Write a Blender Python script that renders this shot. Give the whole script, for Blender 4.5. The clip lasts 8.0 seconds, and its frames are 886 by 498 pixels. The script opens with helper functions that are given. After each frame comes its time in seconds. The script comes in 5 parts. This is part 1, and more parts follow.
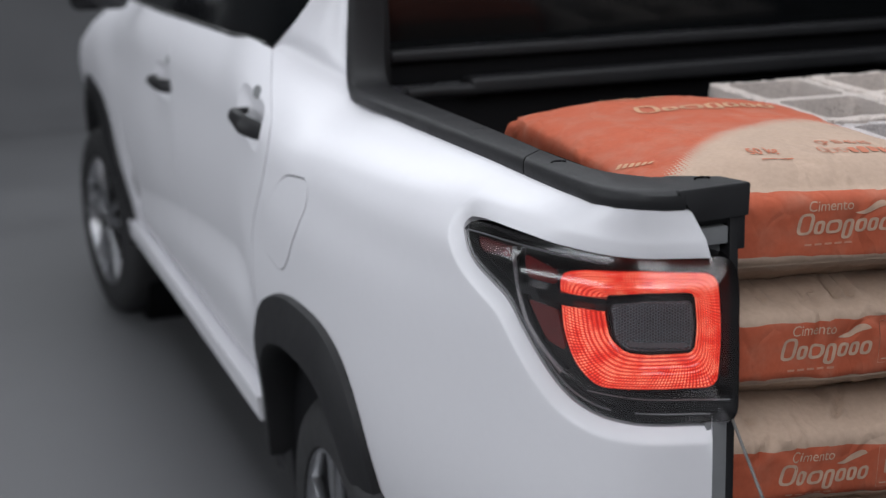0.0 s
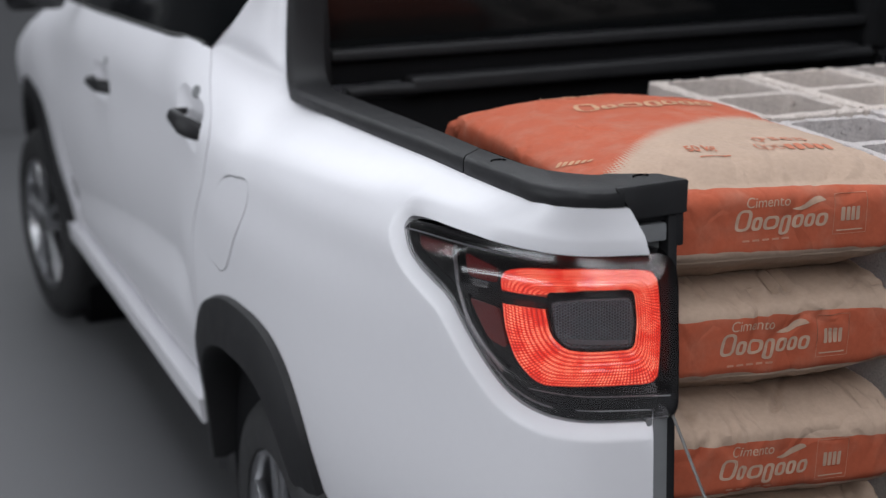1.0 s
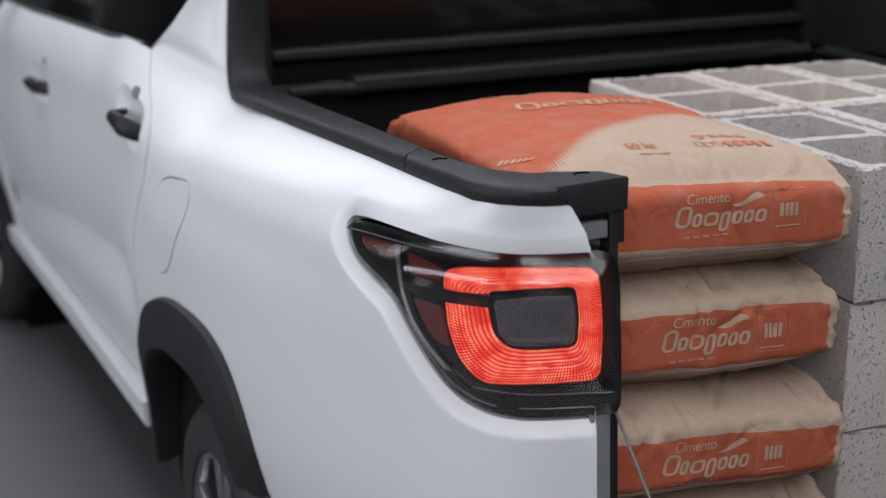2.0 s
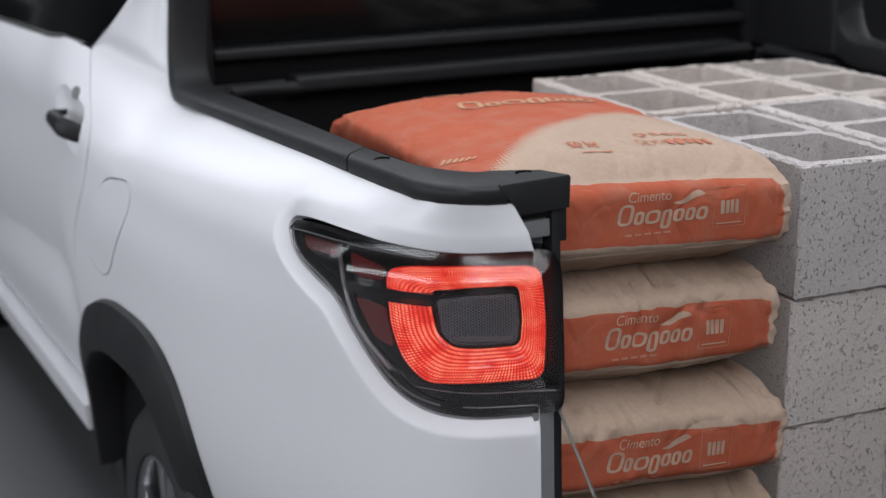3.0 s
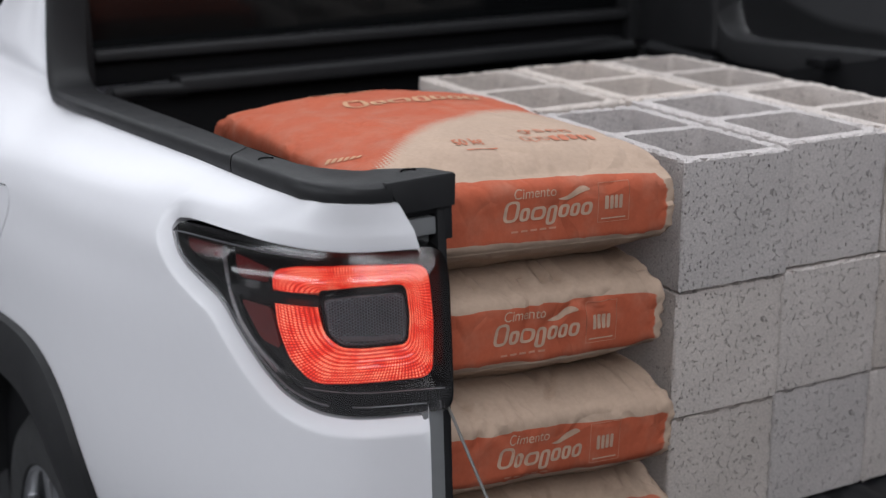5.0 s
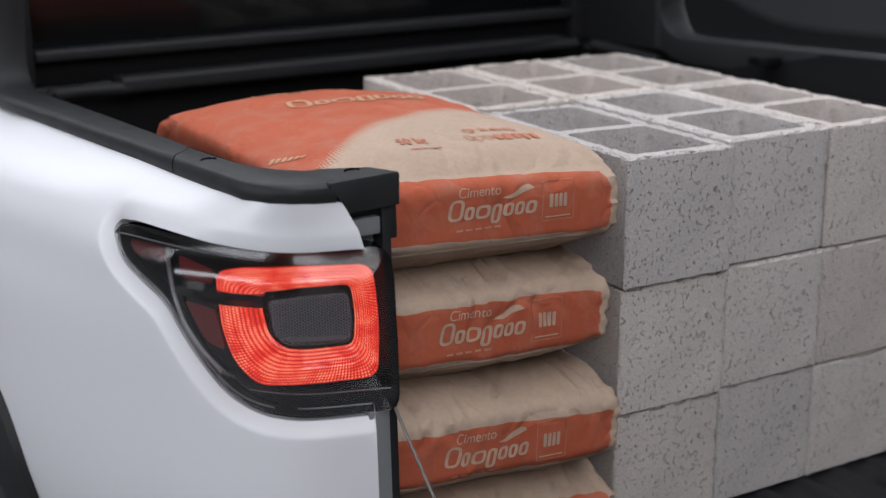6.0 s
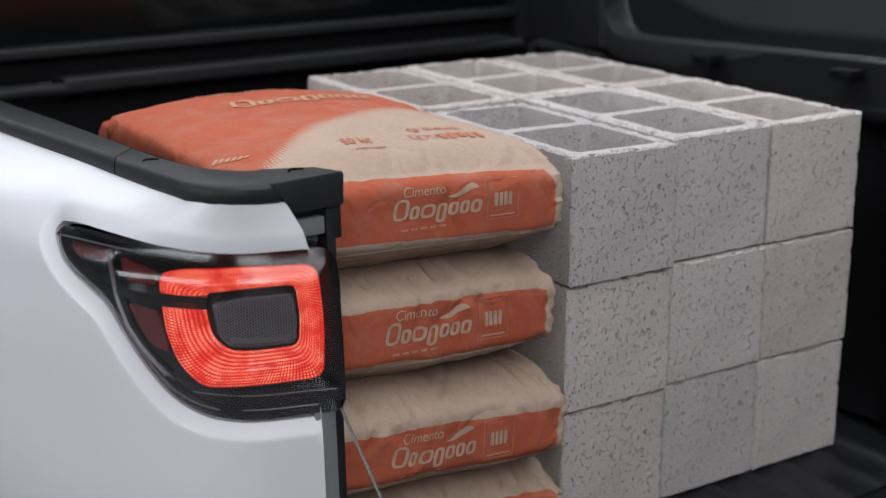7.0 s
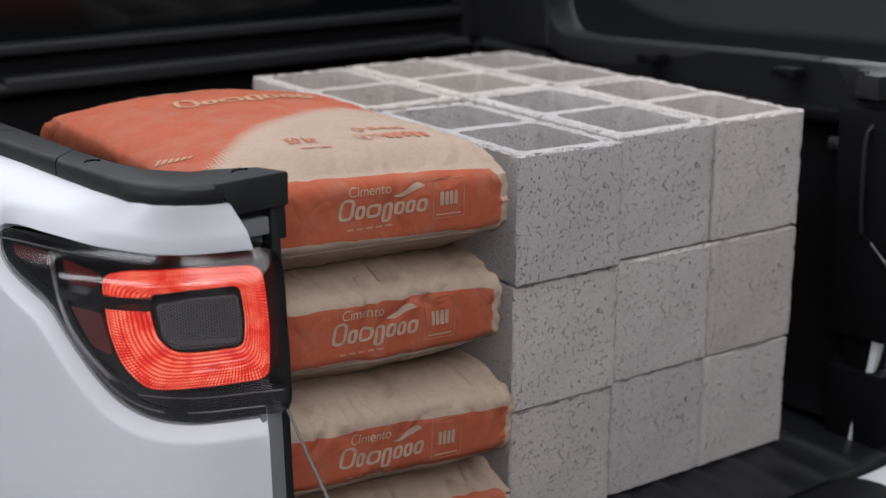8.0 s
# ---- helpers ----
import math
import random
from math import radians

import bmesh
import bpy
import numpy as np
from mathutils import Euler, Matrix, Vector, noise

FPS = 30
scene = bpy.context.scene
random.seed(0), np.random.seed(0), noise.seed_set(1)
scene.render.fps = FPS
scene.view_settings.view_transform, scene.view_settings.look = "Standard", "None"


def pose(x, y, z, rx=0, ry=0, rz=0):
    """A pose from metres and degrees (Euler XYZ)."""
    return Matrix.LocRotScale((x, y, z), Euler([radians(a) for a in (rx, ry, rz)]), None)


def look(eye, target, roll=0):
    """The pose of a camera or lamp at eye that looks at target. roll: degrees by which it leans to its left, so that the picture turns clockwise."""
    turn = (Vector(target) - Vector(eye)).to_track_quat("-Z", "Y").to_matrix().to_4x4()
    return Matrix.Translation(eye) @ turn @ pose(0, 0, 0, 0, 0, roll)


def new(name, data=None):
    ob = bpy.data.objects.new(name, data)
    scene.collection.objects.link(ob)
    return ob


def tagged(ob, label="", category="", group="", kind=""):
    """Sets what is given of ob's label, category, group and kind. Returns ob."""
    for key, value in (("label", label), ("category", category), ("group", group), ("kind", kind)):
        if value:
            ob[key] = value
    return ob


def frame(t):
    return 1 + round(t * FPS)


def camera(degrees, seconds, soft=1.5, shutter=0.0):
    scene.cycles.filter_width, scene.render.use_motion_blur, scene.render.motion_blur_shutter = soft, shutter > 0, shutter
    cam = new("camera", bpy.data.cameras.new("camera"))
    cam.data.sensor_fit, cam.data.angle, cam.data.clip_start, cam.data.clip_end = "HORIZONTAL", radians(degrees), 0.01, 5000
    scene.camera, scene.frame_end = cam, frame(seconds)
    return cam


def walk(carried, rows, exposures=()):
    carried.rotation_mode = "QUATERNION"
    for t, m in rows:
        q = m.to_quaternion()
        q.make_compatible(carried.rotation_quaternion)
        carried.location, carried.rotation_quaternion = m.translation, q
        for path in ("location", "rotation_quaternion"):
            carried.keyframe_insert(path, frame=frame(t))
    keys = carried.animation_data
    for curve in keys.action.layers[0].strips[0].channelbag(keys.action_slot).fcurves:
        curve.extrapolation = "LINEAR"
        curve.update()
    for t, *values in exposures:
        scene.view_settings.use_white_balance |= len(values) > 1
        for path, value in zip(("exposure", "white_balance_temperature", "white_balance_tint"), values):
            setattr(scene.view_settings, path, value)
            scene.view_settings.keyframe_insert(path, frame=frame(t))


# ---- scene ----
# ---------------------------------------------------------------- camera and walk
cam = camera(35.09, 8.0, soft=1.3)
cam.data.dof.use_dof = True
cam.data.dof.focus_distance = 1.77
cam.data.dof.aperture_fstop = 3.4
PATH = [  # seconds, x, y, z, yaw, pitch, roll
    (0.0, -1.3790, -1.3047, 1.3585, -19.479, -13.813, -1.722),
    (0.5, -1.3761, -1.3047, 1.3578, -20.691, -13.857, -1.720),
    (1.0, -1.3735, -1.3047, 1.3572, -21.799, -13.892, -1.673),
    (1.5, -1.3708, -1.3047, 1.3566, -22.924, -13.929, -1.673),
    (3.0, -1.3628, -1.3048, 1.3547, -26.290, -14.041, -1.545),
    (3.5, -1.3601, -1.3048, 1.3541, -27.396, -14.065, -1.454),
    (4.0, -1.3574, -1.3048, 1.3534, -28.534, -14.140, -1.717),
    (4.5, -1.3548, -1.3049, 1.3528, -29.642, -14.158, -1.605),
    (6.0, -1.3470, -1.3049, 1.3510, -32.905, -14.242, -1.480),
    (6.5, -1.3445, -1.3049, 1.3504, -33.971, -14.272, -1.443),
    (7.0, -1.3418, -1.3049, 1.3498, -35.065, -14.312, -1.445),
    (7.5, -1.3393, -1.3050, 1.3492, -36.134, -14.339, -1.398),
    (8.0, -1.3368, -1.3050, 1.3487, -37.205, -14.372, -1.342),
]
walk(cam, [(t, pose(x, y, z, 0, 0, yaw) @ pose(0, 0, 0, 90 + pitch) @ pose(0, 0, 0, 0, 0, roll))
           for t, x, y, z, yaw, pitch, roll in PATH], [(0.0, 0.0), (8.0, 0.0)])

# ---------------------------------------------------------------- world, studio lights
world = bpy.data.worlds.new("studio_world")
scene.world = world
world.use_nodes = True
world.node_tree.nodes["Background"].inputs[0].default_value = (.5, .55, .62, 1)
world.node_tree.nodes["Background"].inputs[1].default_value = .075


def softbox(name, eye, target, sx, sy, watts, colour=(1, 1, 1)):
    data = bpy.data.lights.new(name, "AREA")
    data.shape, data.size, data.size_y, data.energy, data.color = "RECTANGLE", sx, sy, watts, colour
    ob = new(name, data)
    ob.matrix_world = look(eye, target)
    return ob


softbox("softbox_overhead", (-.2, 2.6, 3.6), (-.2, 2.6, 0), 3.6, 12.6, 335, (.91, .945, 1.0))
softbox("softbox_rear", (-2.4, -3.6, 3.1), (-.3, .2, .7), 2.8, 1.9, 77, (.94, .955, 1.0))
softbox("softbox_side", (-4.6, 1.3, 1.9), (-.8, 1.4, .7), 3.6, 1.6, 92, (.90, .937, 1.0))
# unseen fill, added to lift the floor beyond the truck
softbox("fill_far_side", (4.8, 1.3, 2.2), (1.2, 1.4, 0), 3.6, 1.6, 85, (.92, .945, 1.0))

# ---------------------------------------------------------------- materials


def material(name, colour, rough=.5, metal=0.0, coat=0.0, vary=.12, scale=8.0, bump=0.0, bump_scale=60.0, spec=.5,
             coords="Object", rough_vary=.1, coat_rough=.04):
    """A surface with two scales of variation in colour, roughness and relief."""
    m = bpy.data.materials.new(name)
    m.use_nodes = True
    nt = m.node_tree
    bsdf = nt.nodes["Principled BSDF"]
    tc = nt.nodes.new("ShaderNodeTexCoord")
    big, fine = nt.nodes.new("ShaderNodeTexNoise"), nt.nodes.new("ShaderNodeTexNoise")
    big.inputs["Scale"].default_value, fine.inputs["Scale"].default_value = scale, bump_scale
    big.inputs["Detail"].default_value, fine.inputs["Detail"].default_value = 5, 6
    for n in (big, fine):
        nt.links.new(tc.outputs[coords], n.inputs["Vector"])
    both = nt.nodes.new("ShaderNodeMath")
    both.operation = "ADD"
    nt.links.new(big.outputs[0], both.inputs[0])
    nt.links.new(fine.outputs[0], both.inputs[1])
    ramp = nt.nodes.new("ShaderNodeMapRange")
    ramp.inputs[1].default_value, ramp.inputs[2].default_value = .6, 1.4
    ramp.inputs[3].default_value, ramp.inputs[4].default_value = 1 - vary, 1 + vary
    nt.links.new(both.outputs[0], ramp.inputs[0])
    mul = nt.nodes.new("ShaderNodeVectorMath")
    mul.operation = "SCALE"
    mul.inputs[0].default_value = colour
    nt.links.new(ramp.outputs[0], mul.inputs["Scale"])
    nt.links.new(mul.outputs[0], bsdf.inputs["Base Color"])
    rr = nt.nodes.new("ShaderNodeMapRange")
    rr.inputs[1].default_value, rr.inputs[2].default_value = .3, .7
    rr.inputs[3].default_value, rr.inputs[4].default_value = max(.02, rough - rough_vary * rough), min(1, rough + rough_vary * rough)
    nt.links.new(big.outputs[0], rr.inputs[0])
    nt.links.new(rr.outputs[0], bsdf.inputs["Roughness"])
    bsdf.inputs["Metallic"].default_value = metal
    bsdf.inputs["Specular IOR Level"].default_value = spec
    bsdf.inputs["Coat Weight"].default_value = coat
    bsdf.inputs["Coat Roughness"].default_value = coat_rough
    if bump:
        b = nt.nodes.new("ShaderNodeBump")
        b.inputs["Strength"].default_value, b.inputs["Distance"].default_value = min(1, bump), .002
        nt.links.new(fine.outputs[0], b.inputs["Height"])
        nt.links.new(b.outputs[0], bsdf.inputs["Normal"])
    return m


M_PAINT = material("white_car_paint", (.645, .64, .668), .44, coat=.30, vary=.012, scale=3, spec=.26, coat_rough=.26)
M_PLASTIC = material("black_textured_plastic", (.012, .012, .0132), .52, spec=.3, vary=.2, scale=20, bump=.25, bump_scale=900)
M_LINER = material("black_bed_liner", (.0048, .0048, .0056), .66, spec=.10, vary=.25, scale=14, bump=.35, bump_scale=500)
M_BED = material("black_bed_floor_plastic", (.011, .0112, .0128), .46, spec=.32, vary=.25, scale=10, bump=.3, bump_scale=300)
M_GLOSS = material("gloss_black", (.008, .008, .009), .12, coat=.6, vary=.1)
M_RUBBER = material("tyre_rubber", (.014, .014, .015), .7, vary=.25, scale=30, bump=.3, bump_scale=200)
M_ALLOY = material("silver_alloy", (.42, .425, .44), .3, metal=1.0, vary=.06)
M_CHROME = material("chrome", (.75, .76, .78), .1, metal=1.0, vary=.03)
M_STEEL = material("steel_cable", (.15, .145, .14), .45, metal=1.0, vary=.1, bump=.5, bump_scale=700)
M_GLASS = material("dark_tinted_glass", (.004, .0045, .005), .12, coat=.0, vary=.1, spec=.25)
M_FLOOR = material("grey_studio_floor", (.098, .099, .104), .5, vary=.12, scale=1.4, bump=.2, bump_scale=90)
M_WALL = material("dark_studio_wall", (.2, .2, .21), .8, vary=.1, scale=1.0)
M_GREY = material("grey_inner_steel", (.16, .165, .17), .45, vary=.08)


def clear_lens():
    """Thin clear plastic: see-through, with a gloss that grows towards the rim."""
    m = bpy.data.materials.new("clear_lens_plastic")
    m.use_nodes = True
    nt = m.node_tree
    nt.nodes.remove(nt.nodes["Principled BSDF"])
    clear, gloss = nt.nodes.new("ShaderNodeBsdfTransparent"), nt.nodes.new("ShaderNodeBsdfGlossy")
    clear.inputs[0].default_value = (.90, .88, .88, 1)
    gloss.inputs["Roughness"].default_value = .21
    fres, mix = nt.nodes.new("ShaderNodeFresnel"), nt.nodes.new("ShaderNodeMixShader")
    fres.inputs[0].default_value = 1.75
    nt.links.new(fres.outputs[0], mix.inputs[0])
    nt.links.new(clear.outputs[0], mix.inputs[1])
    nt.links.new(gloss.outputs[0], mix.inputs[2])
    nt.links.new(mix.outputs[0], nt.nodes["Material Output"].inputs[0])
    return m


M_LENS = clear_lens()


# ---------------------------------------------------------------- body surface
# stations run from the tailgate edge round the rear corner and along the left side to the nose
MID = np.array([(-.585, .025), (-.665, .058), (-.728, .15), (-.782, .32), (-.832, .55), (-.856, .82), (-.861, 1.06), (-.862, 1.18),
                (-.863, 1.30), (-.864, 1.6), (-.868, 2.4), (-.875, 3.3), (-.872, 3.9), (-.80, 4.45)])
# upper edge: bed rail, foot of the cab pillar, belt line, bonnet edge
RAIL = np.array([(-.615, .03, 1.022), (-.668, .038, 1.024), (-.697, .085, 1.026), (-.703, .29, 1.03), (-.706, .53, 1.03),
                 (-.706, .80, 1.03), (-.709, 1.06, 1.032), (-.745, 1.18, 1.066), (-.79, 1.29, 1.108), (-.806, 1.6, 1.112),
                 (-.812, 2.4, 1.108), (-.80, 3.3, 1.09), (-.76, 3.9, 1.0), (-.70, 4.4, .86)])
LEVEL = np.array([.31, .42, .58, .75, .88, .96, 1.0, 1.03, 1.10, 1.20, 1.42])
INSET = np.array([.045, .034, .005, 0, .0])
PILLAR = {6: ((-.697, 1.10, 1.08), (-.688, 1.115, 1.19), (-.63, 1.11, 1.42)),
          7: ((-.728, 1.16, 1.115), (-.705, 1.14, 1.20), (-.635, 1.09, 1.42)),
          8: ((-.773, 1.25, 1.145), (-.742, 1.18, 1.21), (-.645, 1.06, 1.42))}
ARC = np.r_[0, np.cumsum(np.linalg.norm(np.diff(MID, axis=0), axis=1))]


def smooth(knots, vals, x):
    """Cubic curve through vals at the knots."""
    short = np.minimum(np.asarray(x) - knots[0], 0)  # past the first knot the curve runs on straight
    x = np.clip(x, knots[0], knots[-1])
    tan = np.gradient(vals, knots, axis=0)
    i = np.clip(np.searchsorted(knots, x) - 1, 0, len(knots) - 2)
    h = (knots[i + 1] - knots[i])
    s = ((x - knots[i]) / h).reshape(-1, *[1] * (vals.ndim - 1))
    h = h.reshape(s.shape)
    return (short.reshape(s.shape) * tan[0] + (2 * s**3 - 3 * s**2 + 1) * vals[i] + (s**3 - 2 * s**2 + s) * h * tan[i]
            + (-2 * s**3 + 3 * s**2) * vals[i + 1] + (s**3 - s**2) * h * tan[i + 1])


def body_lattice():
    tan = np.gradient(MID, ARC, axis=0)
    inward = np.stack([-tan[:, 1], tan[:, 0]], 1)
    inward /= np.linalg.norm(inward, axis=1)[:, None]
    inward *= np.where((inward @ np.array([1.0, .3])) > 0, 1, -1)[:, None]
    grid = np.zeros((len(MID), len(LEVEL), 3))
    aft = np.clip((MID[:, 1] - .3) / .35, 0, 1)  # the shoulder grows softer ahead of the lamp
    for k, z in enumerate(LEVEL[:8]):
        zz = .31 + (z - .31) * (RAIL[:, 2] - .31) / (1.03 - .31)
        if k < 5:
            xy = MID + inward * (INSET[k] + (aft * .009 if k == 4 else 0))[:, None] if k == 4 else MID + inward * INSET[k]
        else:
            w = ((.13, .48, 1.0)[k - 5] * (1 - aft) + (.26, .58, 1.0)[k - 5] * aft)[:, None]
            xy = MID + (RAIL[:, :2] - MID) * w
        grid[:, k] = np.c_[xy, zz]
    for i in range(len(MID)):
        for k, (dx, dz) in enumerate(((.02, .05), (.05, .14), (.12, .34))):
            grid[i, 8 + k] = PILLAR[i][k] if i in PILLAR else RAIL[i] + np.array([dx, 0, dz])
    return grid


LATTICE = body_lattice()


def skin(p, q, out=0.0):
    """Points of the body's skin at arc lengths p from the tailgate and levels q, moved outwards by out."""
    p, q = np.atleast_1d(np.asarray(p, float)), np.atleast_1d(np.asarray(q, float))

    def at(p, q):
        cols = smooth(ARC, LATTICE, p)
        t = np.clip(q, LEVEL[0], LEVEL[-1])
        i = np.clip(np.searchsorted(LEVEL, t) - 1, 0, len(LEVEL) - 2)
        tan = np.gradient(cols, LEVEL, axis=1)
        n = np.arange(len(p))
        h = (LEVEL[i + 1] - LEVEL[i])[:, None]
        s = ((t - LEVEL[i])[:, None]) / h
        return ((2 * s**3 - 3 * s**2 + 1) * cols[n, i] + (s**3 - 2 * s**2 + s) * h * tan[n, i]
                + (-2 * s**3 + 3 * s**2) * cols[n, i + 1] + (s**3 - s**2) * h * tan[n, i + 1])
    base = at(p, q)
    e = 2e-3
    du = at(np.clip(p + e, -.1, ARC[-1]), q) - at(np.clip(p - e, -.1, ARC[-1]), q)
    dv = at(p, np.clip(q + e, LEVEL[0], LEVEL[-1])) - at(p, np.clip(q - e, LEVEL[0], LEVEL[-1]))
    nrm = np.cross(dv, du)
    nrm /= np.linalg.norm(nrm, axis=1)[:, None] + 1e-12
    return base + nrm * np.reshape(out, (-1, 1)) if np.ndim(out) else base + nrm * out

# ---------------------------------------------------------------- builders


def part(name, bm, mat, parent=None, label="", smooth=True):
    """Links a bmesh as one mesh object under parent."""
    me = bpy.data.meshes.new(name)
    bm.normal_update()
    bm.to_mesh(me)
    bm.free()
    for m in (mat if isinstance(mat, (list, tuple)) else [mat]):
        me.materials.append(m)
    if smooth:
        me.polygons.foreach_set("use_smooth", [True] * len(me.polygons))
        me.set_sharp_from_angle(angle=radians(38))
    ob = new(name, me)
    if parent is not None:
        ob.parent = parent
    return tagged(ob, label)


def thing(name, label, category, m=None, group="", kind=""):
    ob = new(name)
    if m is not None:
        ob.matrix_world = m
    return tagged(ob, label, category, group, kind)


def add_box(bm, lo, hi, bevel=0.0, m=None, segments=2):
    """A box from lo to hi, with rounded edges, into bm."""
    c = [(a + b) / 2 for a, b in zip(lo, hi)]
    s = [abs(b - a) for a, b in zip(lo, hi)]
    made = bmesh.ops.create_cube(bm, size=1, matrix=(m or Matrix()) @ Matrix.Translation(c) @ Matrix.Diagonal((*s, 1)))
    if bevel:
        edges = list({e for v in made["verts"] for e in v.link_edges})
        bmesh.ops.bevel(bm, geom=edges, offset=bevel, segments=segments, profile=.6, affect="EDGES")
    return bm


def box(lo, hi, bevel=0.0, m=None, segments=2):
    return add_box(bmesh.new(), lo, hi, bevel, m, segments)


def inside(pts, poly):
    """Which of pts lie in the closed polygon."""
    pts, poly = np.asarray(pts), np.asarray(poly)
    x, y = pts[:, 0], pts[:, 1]
    hit = np.zeros(len(pts), bool)
    for (x0, y0), (x1, y1) in zip(poly, np.roll(poly, -1, axis=0)):
        cross = ((y0 > y) != (y1 > y)) & (x < (x1 - x0) * (y - y0) / (y1 - y0 + 1e-15) + x0)
        hit ^= cross
    return hit


def rounded(poly, step=.008, r=.012):
    """A closed polygon with rounded corners, evenly stepped."""
    poly = [Vector(p) for p in poly]
    out = []
    for a, b, c in zip(poly[-1:] + poly[:-1], poly, poly[1:] + poly[:1]):
        d0, d1 = min(r, (a - b).length / 2), min(r, (c - b).length / 2)
        p0, p1 = b + (a - b).normalized() * d0, b + (c - b).normalized() * d1
        for k in range(6):
            s = k / 5
            out.append((1 - s)**2 * p0 + 2 * s * (1 - s) * b + s * s * p1)
    fine = []
    for a, b in zip(out, out[1:] + out[:1]):
        n = max(1, int((b - a).length / step))
        fine += [a + (b - a) * k / n for k in range(n)]
    keep = [fine[0]]
    for p in fine[1:]:
        if (p - keep[-1]).length > step * .25:
            keep.append(p)
    return np.array([tuple(p) for p in keep])


def grown(poly, d):
    """The closed polygon moved outwards by d."""
    poly = np.asarray(poly)
    t = np.roll(poly, -1, 0) - np.roll(poly, 1, 0)
    t /= np.linalg.norm(t, axis=1)[:, None] + 1e-12
    n = np.stack([t[:, 1], -t[:, 0]], 1)
    area = np.sum(poly[:, 0] * np.roll(poly[:, 1], -1) - poly[:, 1] * np.roll(poly[:, 0], -1))
    return poly + n * d * (1 if area > 0 else -1)


def edge_distance(pts, loop):
    """Distance of each point from the closed outline."""
    pts, a = np.asarray(pts, float), np.asarray(loop, float)
    d = np.roll(a, -1, axis=0) - a
    rel = pts[:, None, :] - a[None]
    t = np.clip((rel * d).sum(2) / np.maximum((d * d).sum(1), 1e-12), 0, 1)
    return np.linalg.norm(rel - t[..., None] * d, axis=2).min(1)


def filled(outer, holes=(), step=.02, ystep=None, extra=()):
    """Triangles that fill outer less the holes: points and faces in the plane."""
    from mathutils.geometry import delaunay_2d_cdt
    outer = np.asarray(outer)
    lo, hi = outer.min(0), outer.max(0)
    gx, gy = np.meshgrid(np.arange(lo[0] + step / 2, hi[0], step), np.arange(lo[1] + step / 2, hi[1], ystep or step))
    grid = np.c_[gx.ravel(), gy.ravel()]
    keep = inside(grid, grown(outer, -step * .3))
    for h in holes:
        keep &= ~inside(grid, grown(h, step * .3))
    pts, edges = [], []
    for loop in (outer, *holes):
        b = len(pts)
        pts += [tuple(p) for p in loop]
        edges += [(b + k, b + (k + 1) % len(loop)) for k in range(len(loop))]
    grid = grid[keep]
    if len(extra):
        extra = np.asarray(extra)
        far = np.array([np.min(np.linalg.norm(extra - g, axis=1)) for g in grid]) > step * .45
        grid = np.vstack([grid[far], extra[inside(extra, outer)]])
    pts += [tuple(p) for p in grid]
    v, _, f, _, _, _ = delaunay_2d_cdt([Vector(p) for p in pts], edges, [], 0, 1e-6)
    v = np.array([tuple(p) for p in v])
    mid = np.array([v[list(q)].mean(0) for q in f])
    ok = inside(mid, outer)
    for h in holes:
        ok &= ~inside(mid, h)
    return v, [q for q, k in zip(f, ok) if k]


def shell(v, faces, place, depth):
    """A bmesh of the plane's faces laid out by place(points, out), with its edges turned in by depth."""
    bm = bmesh.new()
    top = [bm.verts.new(p) for p in place(v, 0.0)]
    for q in faces:
        try:
            bm.faces.new([top[k] for k in q])
        except ValueError:
            pass
    bm.verts.ensure_lookup_table()
    rim = [e for e in bm.edges if e.is_boundary]
    if depth:
        where = {w: k for k, w in enumerate(top)}
        ids = sorted({where[w] for e in rim for w in e.verts})
        low = place(v[ids], -depth)
        lows = {k: bm.verts.new(p) for k, p in zip(ids, low)}
        for e in rim:
            a, b = (where[w] for w in e.verts)
            bm.faces.new((top[a], top[b], lows[b], lows[a]))
    loose = [w for w in bm.verts if not w.link_faces]
    bmesh.ops.delete(bm, geom=loose, context="VERTS")
    bmesh.ops.recalc_face_normals(bm, faces=bm.faces[:])
    return bm


def on_skin(out=0.0, mirror=False, lift=None, shift=0.0):
    def place(v, o):
        extra = lift(v) if lift else 0.0
        pts = skin(v[:, 0] + shift, v[:, 1], np.zeros(len(v)) + out + o + extra)
        if mirror:
            pts = pts * np.array([-1, 1, 1])
        return pts
    return place


def tube(points, r, sides=8, closed=False):
    """A round bar along the points."""
    bm = bmesh.new()
    pts = [Vector(p) for p in points]
    rings = []
    for k, p in enumerate(pts):
        t = (pts[min(k + 1, len(pts) - 1)] - pts[max(k - 1, 0)]).normalized()
        a = t.orthogonal().normalized()
        b = t.cross(a)
        rings.append([bm.verts.new(p + (a * math.cos(s) + b * math.sin(s)) * r) for s in np.linspace(0, 2 * math.pi, sides, endpoint=False)])
    for r0, r1 in zip(rings, rings[1:]):
        for k in range(sides):
            bm.faces.new((r0[k], r0[(k + 1) % sides], r1[(k + 1) % sides], r1[k]))
    bm.faces.new(rings[0][::-1])
    bm.faces.new(rings[-1])
    return bm


